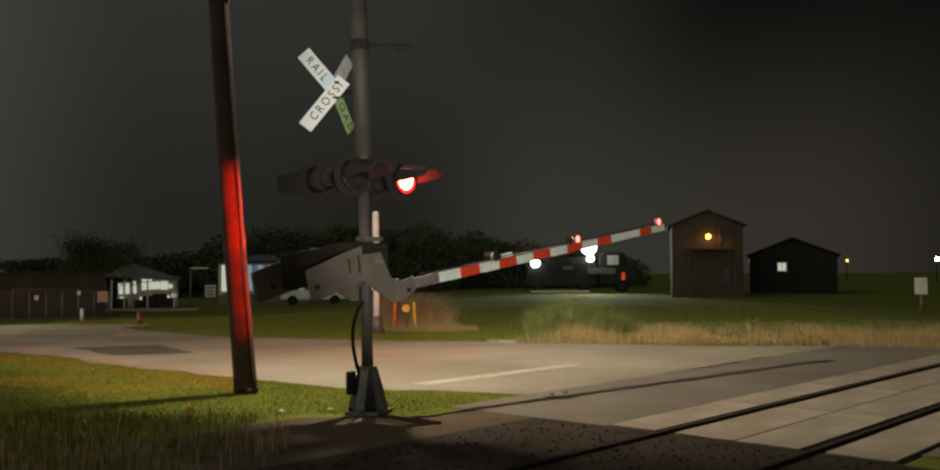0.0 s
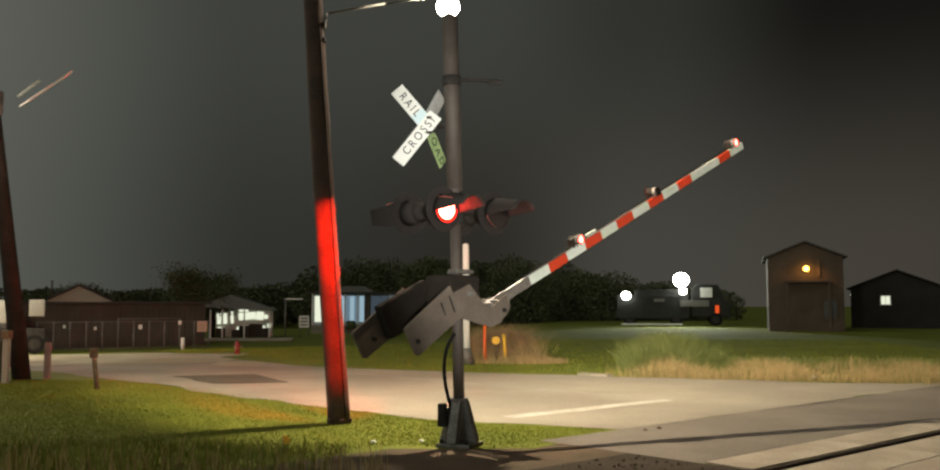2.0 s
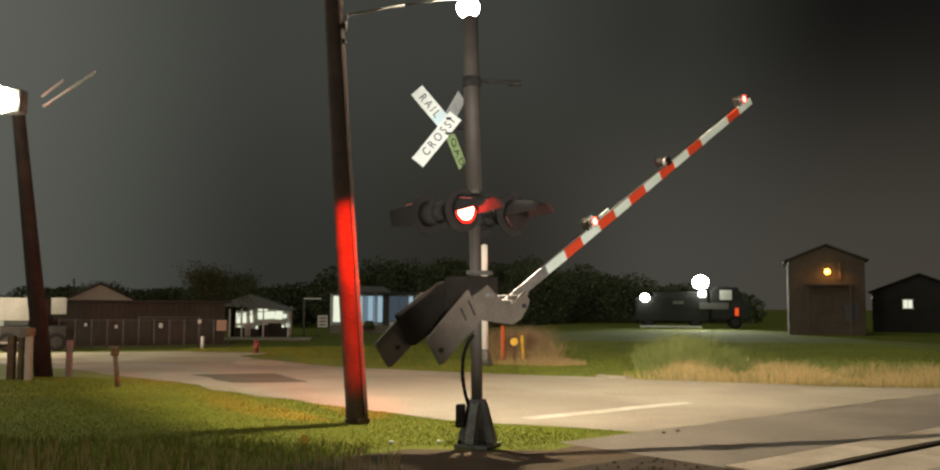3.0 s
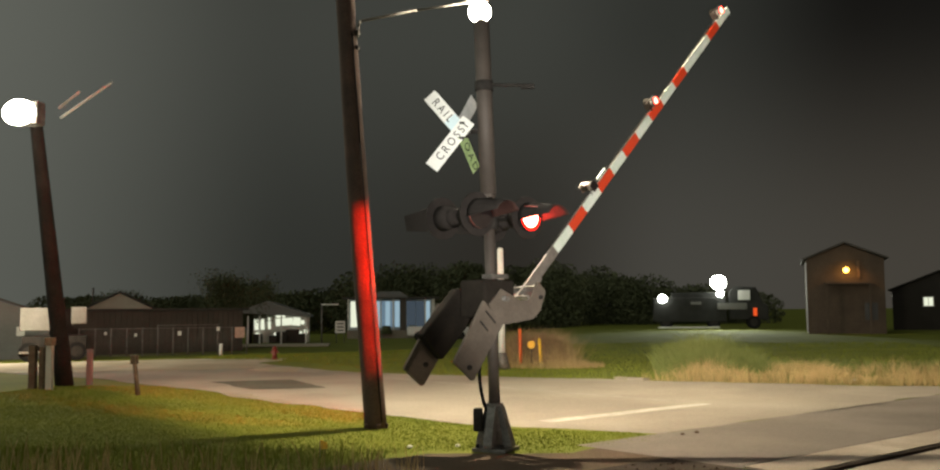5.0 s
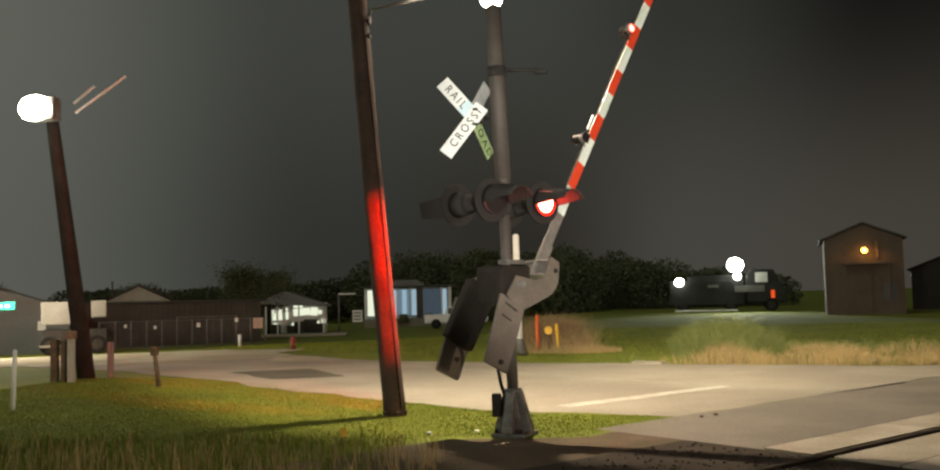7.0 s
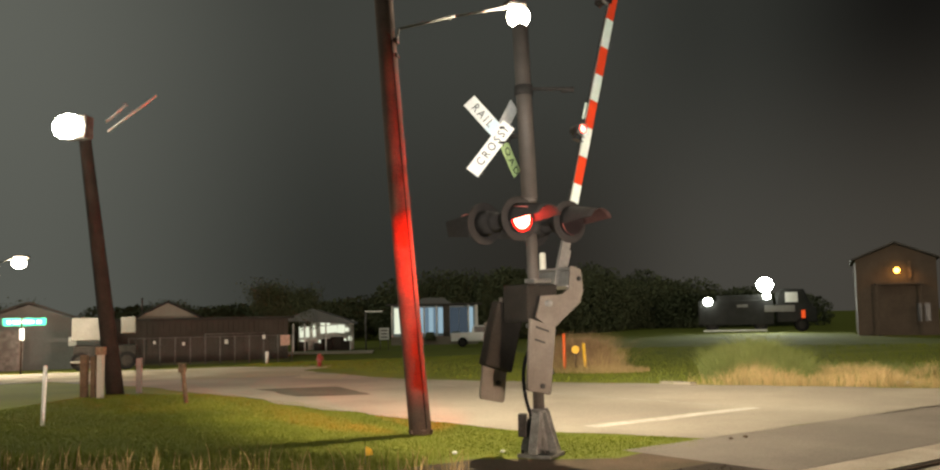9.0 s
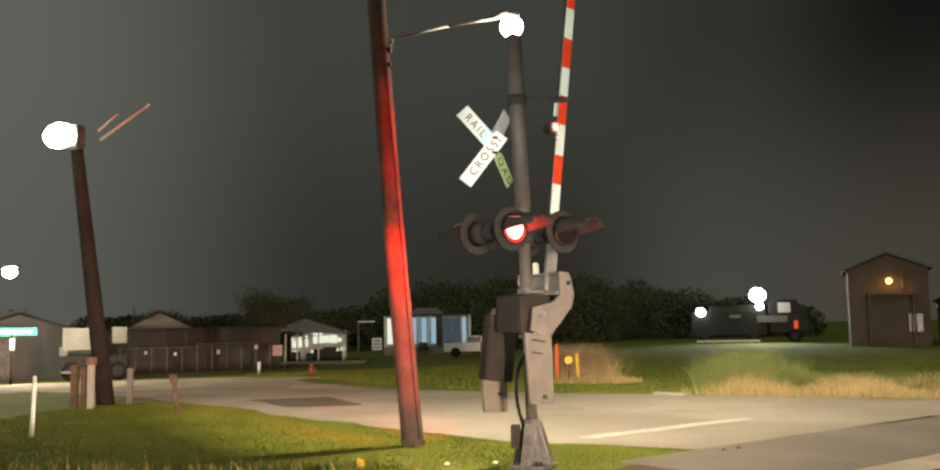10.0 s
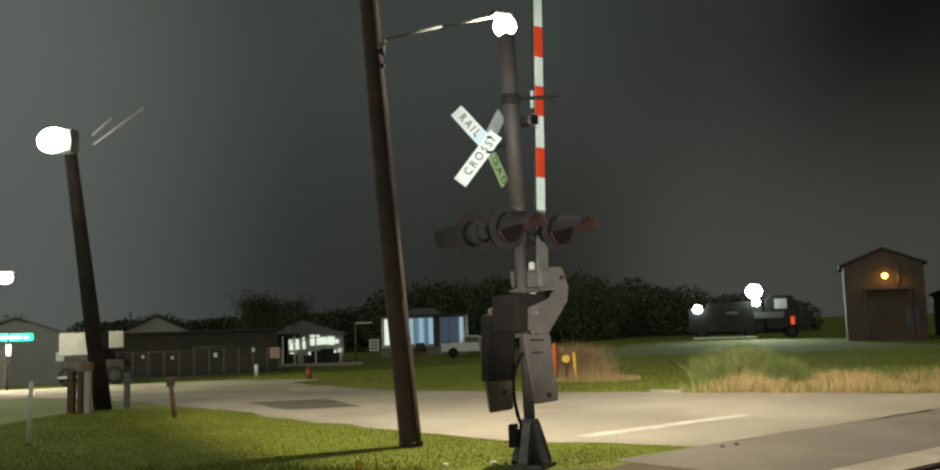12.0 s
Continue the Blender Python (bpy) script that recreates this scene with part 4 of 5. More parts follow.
    box(bm, (0, 0, 0.015), (0.85, 0.26, 0.09), bevel=0.025)
    k = part("kerb_stone", bm, CONCRETE)
    k.matrix_world = pose(1.0, 21.62, 0, 0, 0, -38)
    tagged(k, "single pale concrete kerb stone at the lawn's edge", "kerb stone")


make_posts()


def make_street_sign():
    at = (-22.0, 30.7)
    z = fall(*at)
    s = thing("street_sign", (at[0], at[1], z), "green street name sign on a thin post", "street sign", turn=35)
    bm = bmesh.new()
    tube(bm, (0, 0, 0), (0, 0, 2.05), 0.03, seg=10)
    part("post", bm, RUST, s)
    bm = bmesh.new()
    box(bm, (0.1, 0, 1.9), (1.45, 0.012, 0.28), bevel=0.004)
    plate_ob = part("sign_plate", bm, GREENS, s, "green sign plate")
    for k, w in enumerate((0.12, 0.7, 0.16)):
        bm = bmesh.new()
        box(bm, (0, 0, 0), (w, 0.004, 0.11))
        bar = part("writing_bar", bm, WHITEP, plate_ob)
        bar.location = ((-0.42, 0.06, 0.58)[k], -0.009, 1.9)
    bm = bmesh.new()
    box(bm, (0.02, -0.02, 1.45), (0.16, 0.012, 0.42), bevel=0.01)
    part("lower_plate", bm, WHITEP, s, "small white plate")


make_street_sign()


# ---- buildings ----
def gable_house(name, front, width, depth, eave, ridge, turn, wall, roof, label, overhang=0.25):
    """A gabled house whose gable end faces its local -y; front is the middle of that end."""
    z = fall(front[0], front[1])
    h = thing(name, (front[0], front[1], z - 0.05), label, "house", turn=turn)
    w = width / 2
    bm = bmesh.new()
    plate(bm, [(-w, 0), (w, 0), (w, eave), (0, ridge), (-w, eave)], 0, 0.16)
    part("gable_wall", bm, wall, h)
    bm = bmesh.new()
    plate(bm, [(-w, 0), (w, 0), (w, eave), (0, ridge), (-w, eave)], depth - 0.16, depth)
    part("gable_wall", bm, wall, h)
    for s in (-1, 1):
        bm = bmesh.new()
        box(bm, (s * (w - 0.08), depth / 2, eave / 2), (0.16, depth - 0.33, eave))
        part("side_wall", bm, wall, h)
        bm = bmesh.new()
        run = Vector((w + overhang, 0, -(ridge - eave) * (w + overhang) / w))
        c = Vector((0, depth / 2, ridge + 0.1)) + run * 0.5 * 1
        c.x *= s
        box(bm, c, (run.length, depth + 2 * overhang, 0.1), Matrix.Rotation(s * math.atan2(ridge - eave, w), 3, "Y"))
        part("roof_slope", bm, roof, h)
    # siding courses
    n = int(eave / 0.3)
    for i in range(n):
        bm = bmesh.new()
        box(bm, (0, -0.012, 0.2 + i * 0.3), (width - 0.02, 0.02, 0.27), Matrix.Rotation(radians(3), 3, "X"))
        part("siding_board", bm, wall, h)
    return h


def window(parent, x, z, w, h, material, y=-0.02, frame_material=None):
    win = bmesh.new()
    for bx, bz, bw, bh in ((0, h / 2, w + 0.12, 0.06), (0, -h / 2, w + 0.12, 0.06), (-w / 2, 0, 0.06, h), (w / 2, 0, 0.06, h), (0, 0, 0.03, h)):
        box(win, (x + bx, y - 0.03, z + bz), (bw, 0.06, bh))
    fr = part("window", win, frame_material or WHITEW, parent)
    bm = bmesh.new()
    box(bm, (x, y - 0.012, z), (w, 0.01, h))
    part("pane", bm, material, fr)
    return fr


def make_houses():
    h = gable_house("house", (-33.0, 62.4), 5.0, 9, 2.6, 3.85, 27, CREAM, ROOFM, "pale gabled house behind the dark building")
    window(h, 0, 1.5, 1.0, 1.1, GLASS)
    bm = bmesh.new()
    tube(bm, (-1.9, 3, 3.2), (-1.9, 3, 4.3), 0.08)
    part("vent_pipe", bm, GALV, h)
    h = gable_house("metal_shed", (-27.6, 39.0), 6.2, 10, 2.0, 3.1, 32, PALE, ROOFM, "large pale metal shed with a gabled end")
    bm = bmesh.new()
    box(bm, (1.9, -0.05, 1.35), (0.35, 0.03, 0.42))
    part("notice", bm, WHITEW, h)
    bm = bmesh.new()
    box(bm, (-1.2, -0.06, 0.95), (2.0, 0.04, 1.9))
    part("roller_door", bm, GALV, h)
    # long dark building
    a, b = Vector((-28.6, 47.2, 0)), Vector((-20.8, 54.6, 0))
    d = (b - a)
    mid = (a + b) / 2
    z = -0.8
    l = thing("dark_building", (mid.x, mid.y, z), "long low dark boarded building with a flat roof", "building", turn=math.degrees(math.atan2(d.y, d.x)))
    n = 34
    bm = bmesh.new()
    box(bm, (0, 3.2, 1.25), (d.length, 6, 2.5))
    part("wall", bm, DARKWALL, l)
    bm = bmesh.new()
    box(bm, (0, 3.1, 2.57), (d.length + 0.5, 6.7, 0.14), bevel=0.03)
    part("roof", bm, ROOFM, l)
    for i in range(n):
        bm = bmesh.new()
        box(bm, (-d.length / 2 + (i + 0.5) * d.length / n, 0.18, 1.22), (d.length / n - 0.02, 0.05, 2.4))
        part("board", bm, DARKWALL, l)
    # house with a bright carport
    c = thing("carport_house", (-22.6, 66.0, fall(-22.6, 66)), "white house with a brightly lit open carport", "house", turn=14)
    w = 4.3
    bm = bmesh.new()
    box(bm, (0, 4.2, 1.15), (w, 0.15, 2.3))
    part("back_wall", bm, WHITEW, c)
    bm = bmesh.new()
    plate(bm, [(-w / 2 - 0.3, 2.3), (w / 2 + 0.3, 2.0), (w / 2 + 0.3, 2.12), (-0.7, 3.2), (-w / 2 - 0.3, 2.55)], -0.2, 4.5)
    part("roof", bm, PALE, c)
    for x in (-2.1, -1.25, 0.3, 2.1):
        bm = bmesh.new()
        box(bm, (x, 0, 1.05), (0.1, 0.1, 2.1))
        part("post", bm, WHITEW, c)
    rnd = random.Random(4)
    # brightness of the lit back wall is put in as glowing panels
    for x, z, pw, ph in ((-1.93, 1.42, 0.3, 0.85), (-1.52, 1.42, 0.38, 0.8), (-1.8, 0.62, 0.4, 0.3), (-0.95, 1.5, 0.2, 0.9), (0.2, 1.6, 1.3, 0.55), (-0.1, 2.02, 0.75, 0.16),
                         (1.15, 1.62, 0.55, 0.62), (1.6, 1.55, 0.3, 0.3), (-0.35, 0.6, 0.45, 0.32), (0.4, 0.55, 0.65, 0.34), (1.25, 0.7, 0.6, 0.3), (1.85, 0.85, 0.25, 0.3)):
        bm = bmesh.new()
        box(bm, (x, 4.05, z), (pw, 0.05, ph), Matrix.Rotation(rnd.uniform(-0.08, 0.08), 3, "Y"), 0.02)
        part("lit_panel", bm, SOFTGLOW, c, "glowing panels standing in for the lit back wall")
    for x, y, s in ((0.1, 3.2, 0.62), (-0.55, 2.9, 0.42), (0.9, 3.4, 0.72), (1.6, 2.9, 0.5), (-1.7, 3.0, 0.5)):
        bm = bmesh.new()
        box(bm, (x, y, s * 0.7), (s * 1.4, s, s * 1.4), bevel=0.06)
        part("stored_box", bm, DARKWALL, c)
    bm = bmesh.new()
    box(bm, (0.4, -3.5, 0.06), (7, 5, 0.04))
    part("driveway", bm, SAND, c)
    # blue-lit porch building
    s = thing("porch_building", (-16.9, 79.4, fall(-16.9, 79.4)), "long building with a cool blue lit porch", "building", turn=12)
    w = 7.6
    bm = bmesh.new()
    box(bm, (0, 2.5, 1.7), (w, 0.2, 3.4))
    part("back_wall", bm, BLUEWALL, s)
    bm = bmesh.new()
    box(bm, (0, 1.2, 3.5), (w + 0.8, 3.4, 0.16), bevel=0.04)
    part("porch_roof", bm, ROOFM, s)
    bm = bmesh.new()
    plate(bm, [(-1.8, 3.55), (1.6, 3.55), (0.8, 4.1), (-1.0, 4.1)], 0.4, 3.0)
    part("roof_cap", bm, PALE, s)
    bm = bmesh.new()
    box(bm, (0, 1.2, 0.35), (w, 2.6, 0.7))
    part("porch_floor", bm, CONCRETE, s)
    for x, r in ((-3.7, 0.07), (-2.75, 0.07), (-1.9, 0.06), (-0.9, 0.06), (0.2, 0.06), (1.05, 0.28), (3.0, 0.06), (3.7, 0.12)):
        bm = bmesh.new()
        box(bm, (x, 0.1, 2.05), (r * 2, 0.12, 2.75))
        part("porch_post", bm, DARKWALL if r > 0.2 else WHITEW, s)
    # the wall's light and its fall-off are built from panels of unequal glow
    wall_panels = [(-3.6, -2.85, SOFTGLOW)]
    for k in range(8):
        wall_panels.append((-2.65 + 0.43 * k, -2.24 + 0.43 * k, (WALLB, WALLD, WALLB, WALLB, WALLD, WALLB, WALLD, WALLB)[k]))
    wall_panels += [(1.4, 2.2, WALLF), (2.25, 3.0, WALLF), (3.15, 3.5, WALLB)]
    for x0, x1, g in wall_panels:
        bm = bmesh.new()
        box(bm, ((x0 + x1) / 2, 2.36, 2.1), (x1 - x0, 0.04, 2.3))
        part("lit_panel", bm, g, s, "glowing panels standing in for the lit porch wall")
    for x in (-2.2, -0.4, 1.9):
        bm = bmesh.new()
        tube(bm, (x, -0.25, 0.4), (x, -0.25, 1.1), 0.5, 0.35, seg=10)
        part("planter_shrub", bm, LEAF, s)
    # orange-lit house
    o = gable_house("brown_house", (15.7, 58.6), 4.4, 8, 4.6, 5.5, -12, BROWNW, ROOFM, "tall brown house with an amber porch lamp")
    bm = bmesh.new()
    box(bm, (0.1, -0.55, 3.1), (2.6, 1.1, 0.12))
    part("balcony", bm, BROWNW, o)
    for x in (-1.1, 1.3):
        bm = bmesh.new()
        box(bm, (x, -1.0, 1.55), (0.12, 0.12, 3.1))
        part("balcony_post", bm, BROWNW, o)
    bm = bmesh.new()
    g = bmesh.ops.create_uvsphere(bm, u_segments=14, v_segments=8, radius=0.17)
    bmesh.ops.translate(bm, verts=g["verts"], vec=(0.05, -0.35, 3.9))
    part("porch_lamp", bm, AMBER, o, "amber glowing porch lamp")
    bm = bmesh.new()
    box(bm, (0.75, -0.2, 3.95), (0.16, 0.1, 1.0))
    part("door_frame", bm, POSTWOOD, o)
    window(o, 1.4, 1.4, 0.8, 1.1, GLASS, frame_material=BROWNW)
    # dark shed with one lit window
    d = gable_house("dark_shed", (24.0, 66.5), 6.0, 7, 2.8, 4.0, -20, SHEDW, SHEDW, "dark shed with one bright window")
    window(d, -0.75, 2.0, 0.62, 0.62, SOFTGLOW)


make_houses()


def make_fence():
    a, b = Vector((-24.6, 42.6, 0)), Vector((-17.6, 46.6, 0))
    d = b - a
    f = thing("chain_link_fence", (a.x, a.y, -0.6), "grey chain-link fence with a gate and small tags", "fence", turn=math.degrees(math.atan2(d.y, d.x)))
    n = 11
    for i in range(n + 1):
        x = d.length * i / n
        tall = 1.6 if i in (5, 9) else 1.45
        bm = bmesh.new()
        tube(bm, (x, 0, -0.1), (x, 0, tall), 0.035, seg=8)
        part("fence_post", bm, GALV, f)
    for z in (1.42, 0.1):
        bm = bmesh.new()
        tube(bm, (0, 0, z), (d.length, 0, z), 0.018, seg=6)
        part("fence_rail", bm, GALV, f)
    bm = bmesh.new()
    tube(bm, (d.length * 5 / n, 0, 1.56), (d.length * 9 / n, 0, 1.56), 0.02, seg=6)
    part("gate_rail", bm, GALV, f)
    # woven wires, both ways
    verts, faces = [], []
    step = 0.22
    for s in (-1, 1):
        x = -1.4
        while x < d.length + 1.4:
            x0, x1, z0, z1 = x, x + s * 1.3, 0.1, 1.4
            lo, hi = 0.0, d.length
            if min(x0, x1) >= lo and max(x0, x1) <= hi:
                k = len(verts)
                verts += [(x0 - 0.004, 0, z0), (x0 + 0.004, 0, z0), (x1 + 0.004, 0, z1), (x1 - 0.004, 0, z1)]
                faces.append((k, k + 1, k + 2, k + 3))
            x += step
    me = bpy.data.meshes.new("woven_wire")
    me.from_pydata(verts, [], faces)
    me.materials.append(GALV)
    w = new("woven_wire", me)
    w.parent = f
    tagged(w, kind="stuff")
    for i, (x, z, s, m) in enumerate(((2.6, 1.1, 0.13, WHITEW), (4.7, 1.15, 0.18, WHITEW), (1.2, 1.2, 0.12, WHITEW), (6.6, 1.35, 0.16, WHITEW), (7.7, 1.15, 0.5, ORANGE))):
        bm = bmesh.new()
        box(bm, (x, -0.06, z), (s, 0.012, s * 1.25 if s < 0.4 else 0.55))
        part("tag", bm, m if m is WHITEW else mat("reddish_tan_sign", (0.5, 0.33, 0.26), 0.6, vary=0.2, scale=8, bump=0.02), f)
    p = thing("marker_post", (-16.5, 40.5, fall(-16.5, 40.5)), "short white marker post before the fence", "post")
    bm = bmesh.new()
    tube(bm, (0, 0, 0), (0, 0, 0.55), 0.08, seg=10)
    part("shaft", bm, WHITEW, p)
    # canopy frame and a small board by the blue building
    c = thing("canopy_frame", (-19.6, 67.3, fall(-19.6, 67.3)), "thin pale canopy frame on one post", "canopy", turn=14)
    bm = bmesh.new()
    tube(bm, (0, 0, 0), (0, 0, 2.9), 0.06, seg=8)
    part("post", bm, GALV, c)
    bm = bmesh.new()
    box(bm, (0.6, 0, 2.9), (1.3, 0.1, 0.1))
    part("beam", bm, WHITEW, c)
    n = thing("notice_board", (-18.5, 68.5, fall(-18.5, 68.5)), "small white notice board on two legs", "notice board", turn=14)
    bm = bmesh.new()
    box(bm, (0, 0, 1.2), (0.75, 0.05, 0.9), bevel=0.01)
    part("board", bm, WHITEW, n)
    for k, z in enumerate((1.45, 1.2, 0.95)):
        bm = bmesh.new()
        box(bm, (0, -0.03, z), (0.5, 0.01, 0.08))
        part("writing_bar", bm, LETTER, n)
    for x in (-0.3, 0.3):
        bm = bmesh.new()
        tube(bm, (x, 0, 0), (x, 0, 0.8), 0.03, seg=8)
        part("leg", bm, GALV, n)


make_fence()


# ---- vehicles ----
def wheel(parent, x, y, r, w=0.24):
    wh = bmesh.new()
    tube(wh, (x, y - w / 2, r), (x, y + w / 2, r), r, seg=22)
    ty = part("wheel", wh, RUBBER, parent)
    bm = bmesh.new()
    tube(bm, (x, y - w / 2 - 0.01, r), (x, y - w / 2 + 0.01, r), r * 0.6, seg=16)
    part("rim", bm, DARK, ty)


def make_vehicles():
    # white pickup by the blue building
    p = thing("pickup_truck", (-11.4, 71.9, fall(-11.4, 71.9)), "white pickup truck parked on the grass", "pickup truck", turn=8)
    bm = bmesh.new()
    plate(bm, [(-2.5, 0.4), (2.4, 0.4), (2.5, 0.75), (2.3, 1.0), (1.1, 1.08), (0.5, 1.62), (-0.75, 1.64), (-0.9, 1.1), (-2.5, 1.08)], -0.9, 0.9, 0.06)
    body = part("body", bm, CARW, p)
    bm = bmesh.new()
    plate(bm, [(-0.68, 1.12), (0.92, 1.12), (0.46, 1.54), (-0.66, 1.56)], -0.93, -0.905)
    part("side_window", bm, GLASS, body)
    for x in (-1.6, 1.6):
        for y in (-0.82, 0.82):
            wheel(p, x, y, 0.37)
    # white box trailer by the shed
    t = thing("box_trailer", (-20.4, 33.4, fall(-20.4, 33.4)), "white box trailer with a dark frame", "trailer", turn=31)
    bm = bmesh.new()
    box(bm, (-0.35, 0.9, 1.62), (1.55, 1.7, 0.88), bevel=0.03)
    part("box", bm, BOXW, t)
    bm = bmesh.new()
    box(bm, (0.95, 0.9, 1.75), (0.55, 1.7, 0.66), bevel=0.05)
    part("cab", bm, BOXW, t)
    bm = bmesh.new()
    box(bm, (0.1, 0.9, 0.72), (2.3, 1.6, 0.5), bevel=0.03)
    part("frame", bm, DARK, t)
    bm = bmesh.new()
    box(bm, (-0.4, 0.0, 0.35), (1.5, 0.08, 0.09), bevel=0.01)
    part("bumper", bm, BOXW, t)
    for x in (-0.8, 0.9):
        wheel(t, x, 0.2, 0.36)
        wheel(t, x, 1.6, 0.36)
    # dark work truck with its lamps on
    k = thing("work_truck", (9.6, 73.4, 0), "dark work truck with glaring work lamps", "truck", turn=-6)
    bm = bmesh.new()
    box(bm, (-1.6, 1.2, 1.5), (5.6, 2.2, 1.9), bevel=0.08)
    box(bm, (-1.2, 1.2, 2.6), (3.6, 2.0, 0.5), bevel=0.1)
    part("body", bm, TRUCKM, k)
    bm = bmesh.new()
    plate(bm, [(1.4, 0.7), (4.3, 0.7), (4.3, 1.7), (3.9, 2.0), (3.4, 3.2), (1.8, 3.25), (1.4, 2.9)], 0.2, 2.2, 0.06)
    cab = part("cab", bm, TRUCKM, k)
    # white pane: the cab window's reflection is painted in
    bm = bmesh.new()
    box(bm, (2.5, 0.17, 2.6), (0.9, 0.03, 0.75), bevel=0.01)
    part("side_window", bm, WHITEW, cab, "pale window with its reflection put into the colour")
    bm = bmesh.new()
    box(bm, (1.6, 0.06, 1.75), (2.2, 0.06, 0.5), bevel=0.02)
    part("side_panel", bm, TRUCKL, k)
    bm = bmesh.new()
    box(bm, (-1.1, 0.06, 2.0), (0.8, 0.05, 0.22), bevel=0.02)
    part("side_panel", bm, TRUCKL, k)
    bm = bmesh.new()
    box(bm, (-1.7, -0.02, 0.12), (4.7, 0.16, 0.14), bevel=0.02)
    part("step_bar", bm, WHITEW, k, "pale step bar along the side")
    for x in (-3.4, 0.2, 3.2):
        wheel(k, x, 0.25, 0.5)
        wheel(k, x, 2.1, 0.5)
    # spheres are oversized so their shape carries the glare of the lamps
    for x, z, r, m, lab in ((-3.65, 2.37, 0.36, LAMPC, "glaring white lamp"), (0.6, 3.58, 0.62, LAMPC, "glaring white work lamp"), (0.72, 2.72, 0.3, LAMPC, "glaring white work lamp")):
        bm = bmesh.new()
        g = bmesh.ops.create_uvsphere(bm, u_segments=18, v_segments=10, radius=r)
        bmesh.ops.scale(bm, vec=(1, 0.3, 0.9), verts=g["verts"])
        bmesh.ops.translate(bm, vec=(x, -0.12, z), verts=g["verts"])
        lens = part("work_lamp", bm, m, k, lab)
        lens.visible_shadow = False
    bm = bmesh.new()
    box(bm, (3.3, 0.1, 1.3), (0.28, 0.05, 0.6), bevel=0.02)
    part("tail_lamp", bm, TAIL, k, "red-orange marker lamp")


make_vehicles()


def make_far_lamp():
    base = Vector((FAR.x - 1.5, FAR.y + 0.9, fall(FAR.x, FAR.y)))
    top = FAR.z - base.z
    p = thing("street_lamp", base, "bright lamp on a thin dark pole at the corner", "street lamp")
    bm = bmesh.new()
    tube(bm, (0, 0, 0), (0, 0, top + 0.15), 0.045, 0.035, seg=10)
    part("pole", bm, BLACK, p)
    bm = bmesh.new()
    box(bm, (1.6, -0.9, top + 0.20), (0.5, 0.25, 0.1), bevel=0.03)
    tube(bm, (1.4, -0.9, top + 0.2), (0, 0, top + 0.1), 0.025, seg=8)
    part("lamp_head", bm, GALV, p)
    # glare put into the shape: this lens is larger than the lamp's own
    bm = bmesh.new()
    g = bmesh.ops.create_uvsphere(bm, u_segments=18, v_segments=10, radius=1)
    bmesh.ops.scale(bm, vec=(0.28, 0.14, 0.19), verts=g["verts"])
    bmesh.ops.translate(bm, vec=(1.5, -0.9, top), verts=g["verts"])
    lens = part("lamp_lens", bm, LAMPW, p, "glaring white lamp lens")
    lens.visible_shadow = False


make_far_lamp()


def make_distant_lamps():
    for x, y, z, r, m in ((69, 133, 3.3, 0.3, LAMPC), (58, 138, 3.2, 0.16, AMBER), (45, 143, 3.2, 0.18, SOFTGLOW)):
        p = thing("distant_lamp", (x, y, 0), "small lamp on a post far beyond the tracks", "lamp", "distant lamps")
        bm = bmesh.new()
        tube(bm, (0, 0.2, 0), (0, 0.2, z + 0.3), 0.08, seg=8)
        part("post", bm, DARKWOOD, p)
        bm = bmesh.new()
        g = bmesh.ops.create_uvsphere(bm, u_segments=12, v_segments=8, radius=r)
        bmesh.ops.translate(bm, verts=g["verts"], vec=(0, 0, z))
        part("lamp_globe", bm, m, p, "glowing lamp globe")


make_distant_lamps()


# ---- trees ----
def make_tree(at, height, spread, seed):
    rnd = random.Random(seed)
    t = thing("tree", (at[0], at[1], fall(at[0], at[1])), "dark leafy tree behind the houses", "tree", "trees behind the houses")
    bm = bmesh.new()
    tube(bm, (0, 0, -0.1), (0.1, 0, height * 0.45), 0.28, 0.16, seg=10)
    limbs = []
    for k in range(7):
        a, l = rnd.uniform(0, math.tau), rnd.uniform(0.5, 0.95)
        p0 = Vector((0.08, 0, height * rnd.uniform(0.28, 0.45)))
        p1 = Vector((math.cos(a) * spread * l, math.sin(a) * spread * l, height * rnd.uniform(0.55, 0.9)))
        tube(bm, p0, p1, 0.1, 0.03, seg=7)
        limbs.append((p0, p1))
    part("trunk", bm, DARKWOOD, t)
    verts, faces = [], []
    for i in range(24000):
        p0, p1 = rnd.choice(limbs)
        c = p0.lerp(p1, rnd.uniform(0.3, 1.0)) + Vector((rnd.uniform(-1, 1), rnd.uniform(-1, 1), rnd.uniform(-0.8, 0.8))) * spread * rnd.uniform(0.1, 0.42)
        s = rnd.uniform(0.05, 0.095)
        x = Vector((rnd.gauss(0, 1), rnd.gauss(0, 1), rnd.gauss(0, 1))).normalized() * s
        y = x.orthogonal().normalized() * s * 0.6
        n = len(verts)
        verts += [c - x, c + y, c + x, c - y]
        faces.append((n, n + 1, n + 2, n + 3))
    me = bpy.data.meshes.new("crown")
    me.from_pydata(verts, [], faces)
    me.materials.append(LEAF)
    cr = new("crown", me)
    cr.parent = t


for i, (x, y, h, s) in enumerate(((-25.5, 68, 5.6, 3.6), (-39, 72, 4.2, 2.6), (-47, 64, 4.2, 2.6))):
    make_tree((x, y), h, s, i + 3)


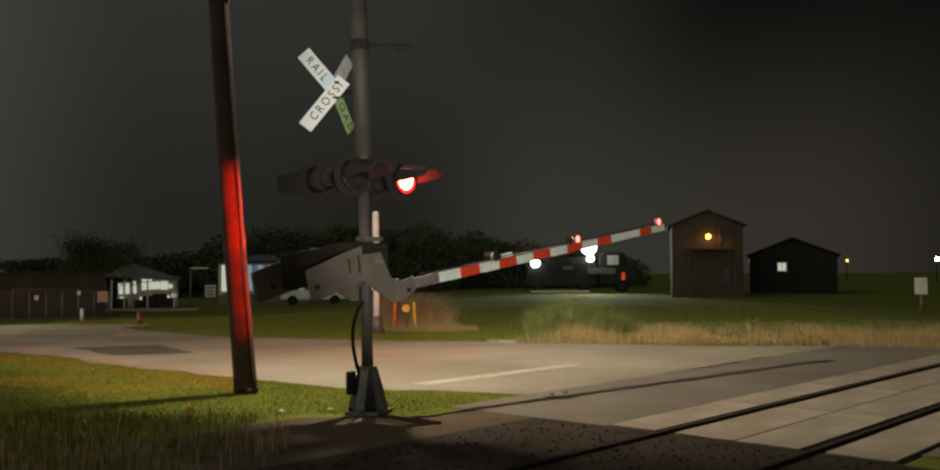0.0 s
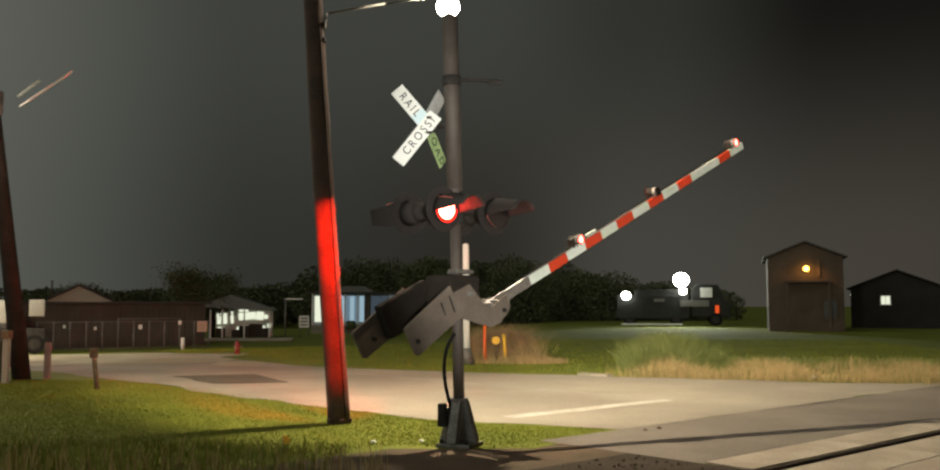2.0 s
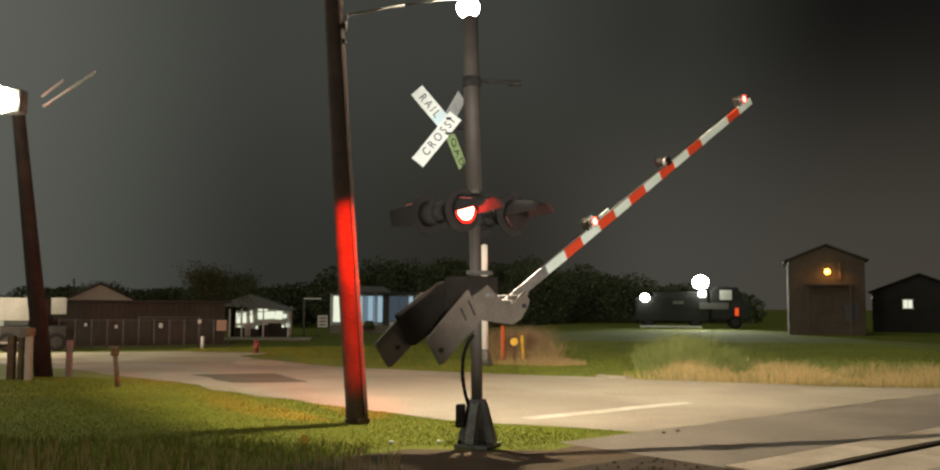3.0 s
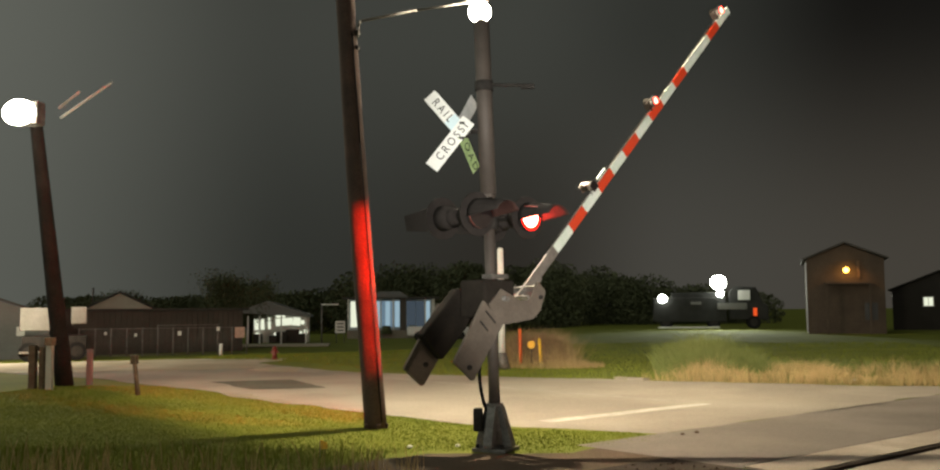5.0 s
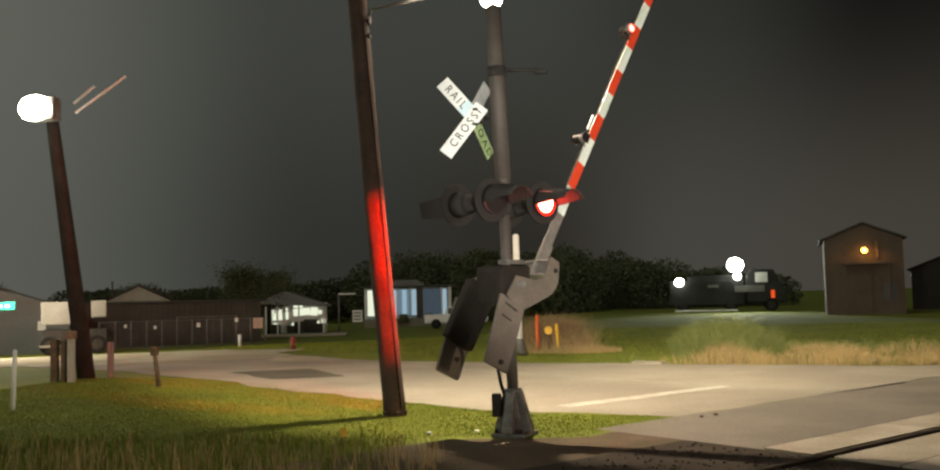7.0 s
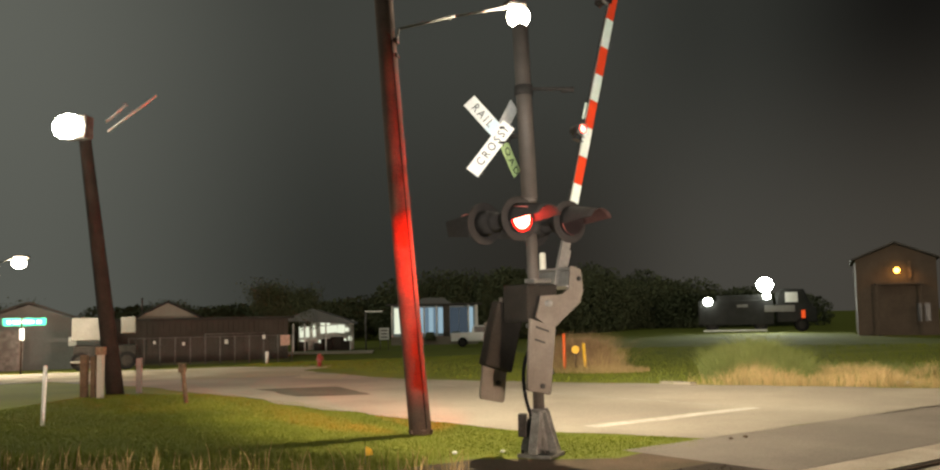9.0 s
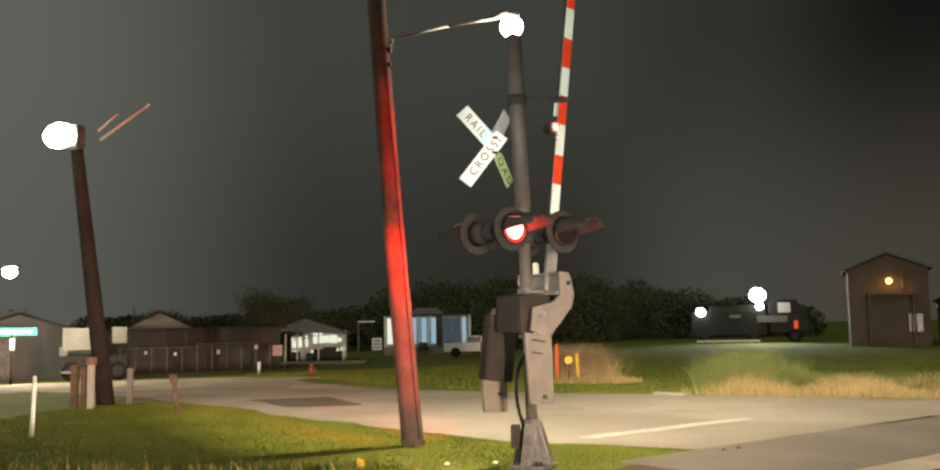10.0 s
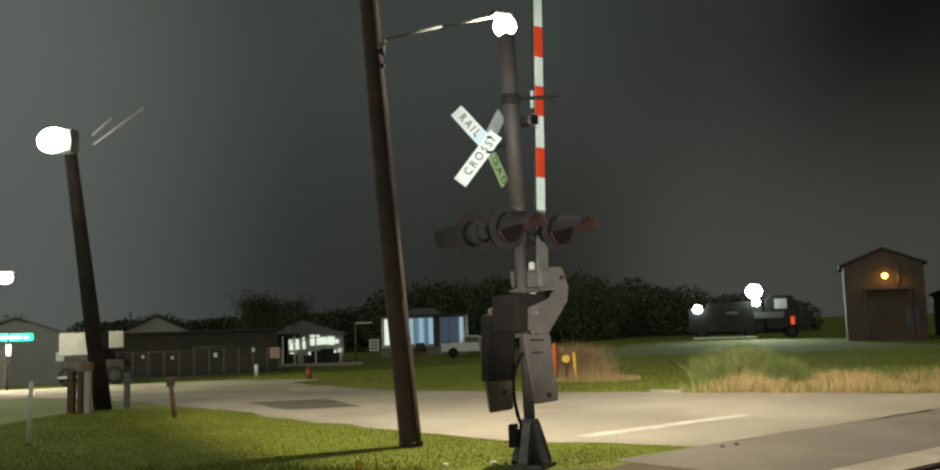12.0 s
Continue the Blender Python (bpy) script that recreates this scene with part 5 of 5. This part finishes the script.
def make_woods():
    """The far tree line: clumps of leaves on an uneven outline."""
    rnd = random.Random(11)
    verts, faces = [], []
    for k in range(64):
        s = k / 63
        x = -62 + 78 * s + rnd.uniform(-1.5, 1.5)
        y = 98 + rnd.uniform(-4, 10) + 6 * math.sin(s * 7)
        h = rnd.uniform(6.3, 8.2) * (1 - 0.45 * smooth(0.72, 1.0, s)) * (0.56 + 0.44 * smooth(0.35, 0.6, s))
        r = rnd.uniform(2.8, 4.4)
        for i in range(2200):
            d = Vector((rnd.gauss(0, 1), rnd.gauss(0, 1), rnd.gauss(0, 1))).normalized() * rnd.uniform(0.25, 1.0) ** 0.4
            c = Vector((x + d.x * r, y + d.y * r * 0.6, -0.8 + h * 0.52 + d.z * h * 0.5))
            a = Vector((rnd.gauss(0, 1), rnd.gauss(0, 1), rnd.gauss(0, 1))).normalized() * rnd.uniform(0.11, 0.21)
            b = a.orthogonal().normalized() * a.length * 0.7
            n = len(verts)
            verts += [c - a, c + b, c + a, c - b]
            faces.append((n, n + 1, n + 2, n + 3))
    me = bpy.data.meshes.new("far_woods")
    me.from_pydata(verts, [], faces)
    me.materials.append(LEAF)
    tagged(new("far_woods", me), "dark tree line beyond the houses", "woods", kind="stuff")


make_woods()


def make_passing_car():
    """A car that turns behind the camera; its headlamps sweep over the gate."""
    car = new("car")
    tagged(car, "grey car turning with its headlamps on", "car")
    bm = bmesh.new()
    # long nose is added over the lamps to cut their light off the sign
    plate(bm, [(-2.2, 0.3), (1.75, 0.3), (1.75, 0.725), (2.55, 0.725), (2.5, 0.8), (1.9, 0.88), (0.95, 0.97), (0.25, 1.42), (-1.2, 1.44), (-1.9, 0.98), (-2.2, 0.9)], -0.88, 0.88, 0.02)
    body = part("body", bm, GALV, car)
    bm = bmesh.new()
    box(bm, (2.1, 0, 0.38), (0.75, 1.7, 0.14), bevel=0.03)
    part("bumper", bm, RUBBER, car)
    for y in (-0.9, 0.9):
        bm = bmesh.new()
        plate(bm, [(-1.6, 0.98), (0.75, 0.98), (0.2, 1.36), (-1.15, 1.38)], y - 0.01, y + 0.01)
        part("side_window", bm, GLASS, body)
    for x in (-1.4, 1.4):
        for y in (-0.8, 0.8):
            wheel(car, x, y, 0.33, 0.2)
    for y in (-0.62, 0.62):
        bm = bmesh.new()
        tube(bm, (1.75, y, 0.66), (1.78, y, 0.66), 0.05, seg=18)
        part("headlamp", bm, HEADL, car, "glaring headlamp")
    return car


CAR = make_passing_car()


# ---- what moves ----
def motions():
    # the gate arm rises from nearly level to upright
    rise = [(0.0, 8.6), (0.5, 12.9), (1.0, 17.2), (1.5, 21.2), (2.0, 25.0), (2.5, 28.6), (3.0, 31.8), (3.7, 36.6), (4.4, 41.3), (5.0, 45.4), (5.5, 48.8), (6.0, 52.4),
            (6.5, 55.6), (7.0, 59.0), (7.5, 62.0), (8.2, 67.2), (8.9, 72.7), (9.5, 77.4), (10.0, 82.0), (10.5, 85.9), (11.0, 88.0), (11.5, 88.3), (12.0, 88.3)]
    walk(GATE, [(t, pose(*PIVOT, 0, -a, ANGLE)) for t, a in rise])
    # the lamps flash in turn until the gate is up: an added shutter falls over the lamp that is dark
    left = [(0.37 + 1.195 * k, 0.86 + 1.2 * k) for k in range(9)]
    off = 10.95
    for side, pieces in SHUTTERS.items():
        keys = [(0.0, side == "right")]
        for t0, t1 in left:
            keys += [(t0, side == "left"), (t1, side == "right")]
        keys = [(0.0, True)] if side == "tip" else keys
        keys += [(off, False)]
        for ob, z, y in pieces:
            def at(lit):
                if y is None:
                    return pose(0, 0, z, 0, 0, 84 if lit else 0)
                return pose(0, y, z, 83 if lit else 0, 0, 0)
            rows = [(0.0, at(keys[0][1]))]
            for (t, lit), (_, before) in zip(keys[1:], keys):
                rows += [(t - 0.034, at(before)), (t + 0.034, at(lit))]
            rows.append((12.0, at(False)))
            walk(ob, rows)
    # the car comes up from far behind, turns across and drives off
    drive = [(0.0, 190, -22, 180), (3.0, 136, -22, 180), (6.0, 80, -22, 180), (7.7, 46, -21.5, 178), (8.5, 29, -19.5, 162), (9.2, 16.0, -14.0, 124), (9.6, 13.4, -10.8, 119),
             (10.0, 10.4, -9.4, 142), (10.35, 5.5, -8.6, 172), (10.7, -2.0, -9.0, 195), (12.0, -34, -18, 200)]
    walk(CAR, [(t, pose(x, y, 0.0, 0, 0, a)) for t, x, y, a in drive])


motions()
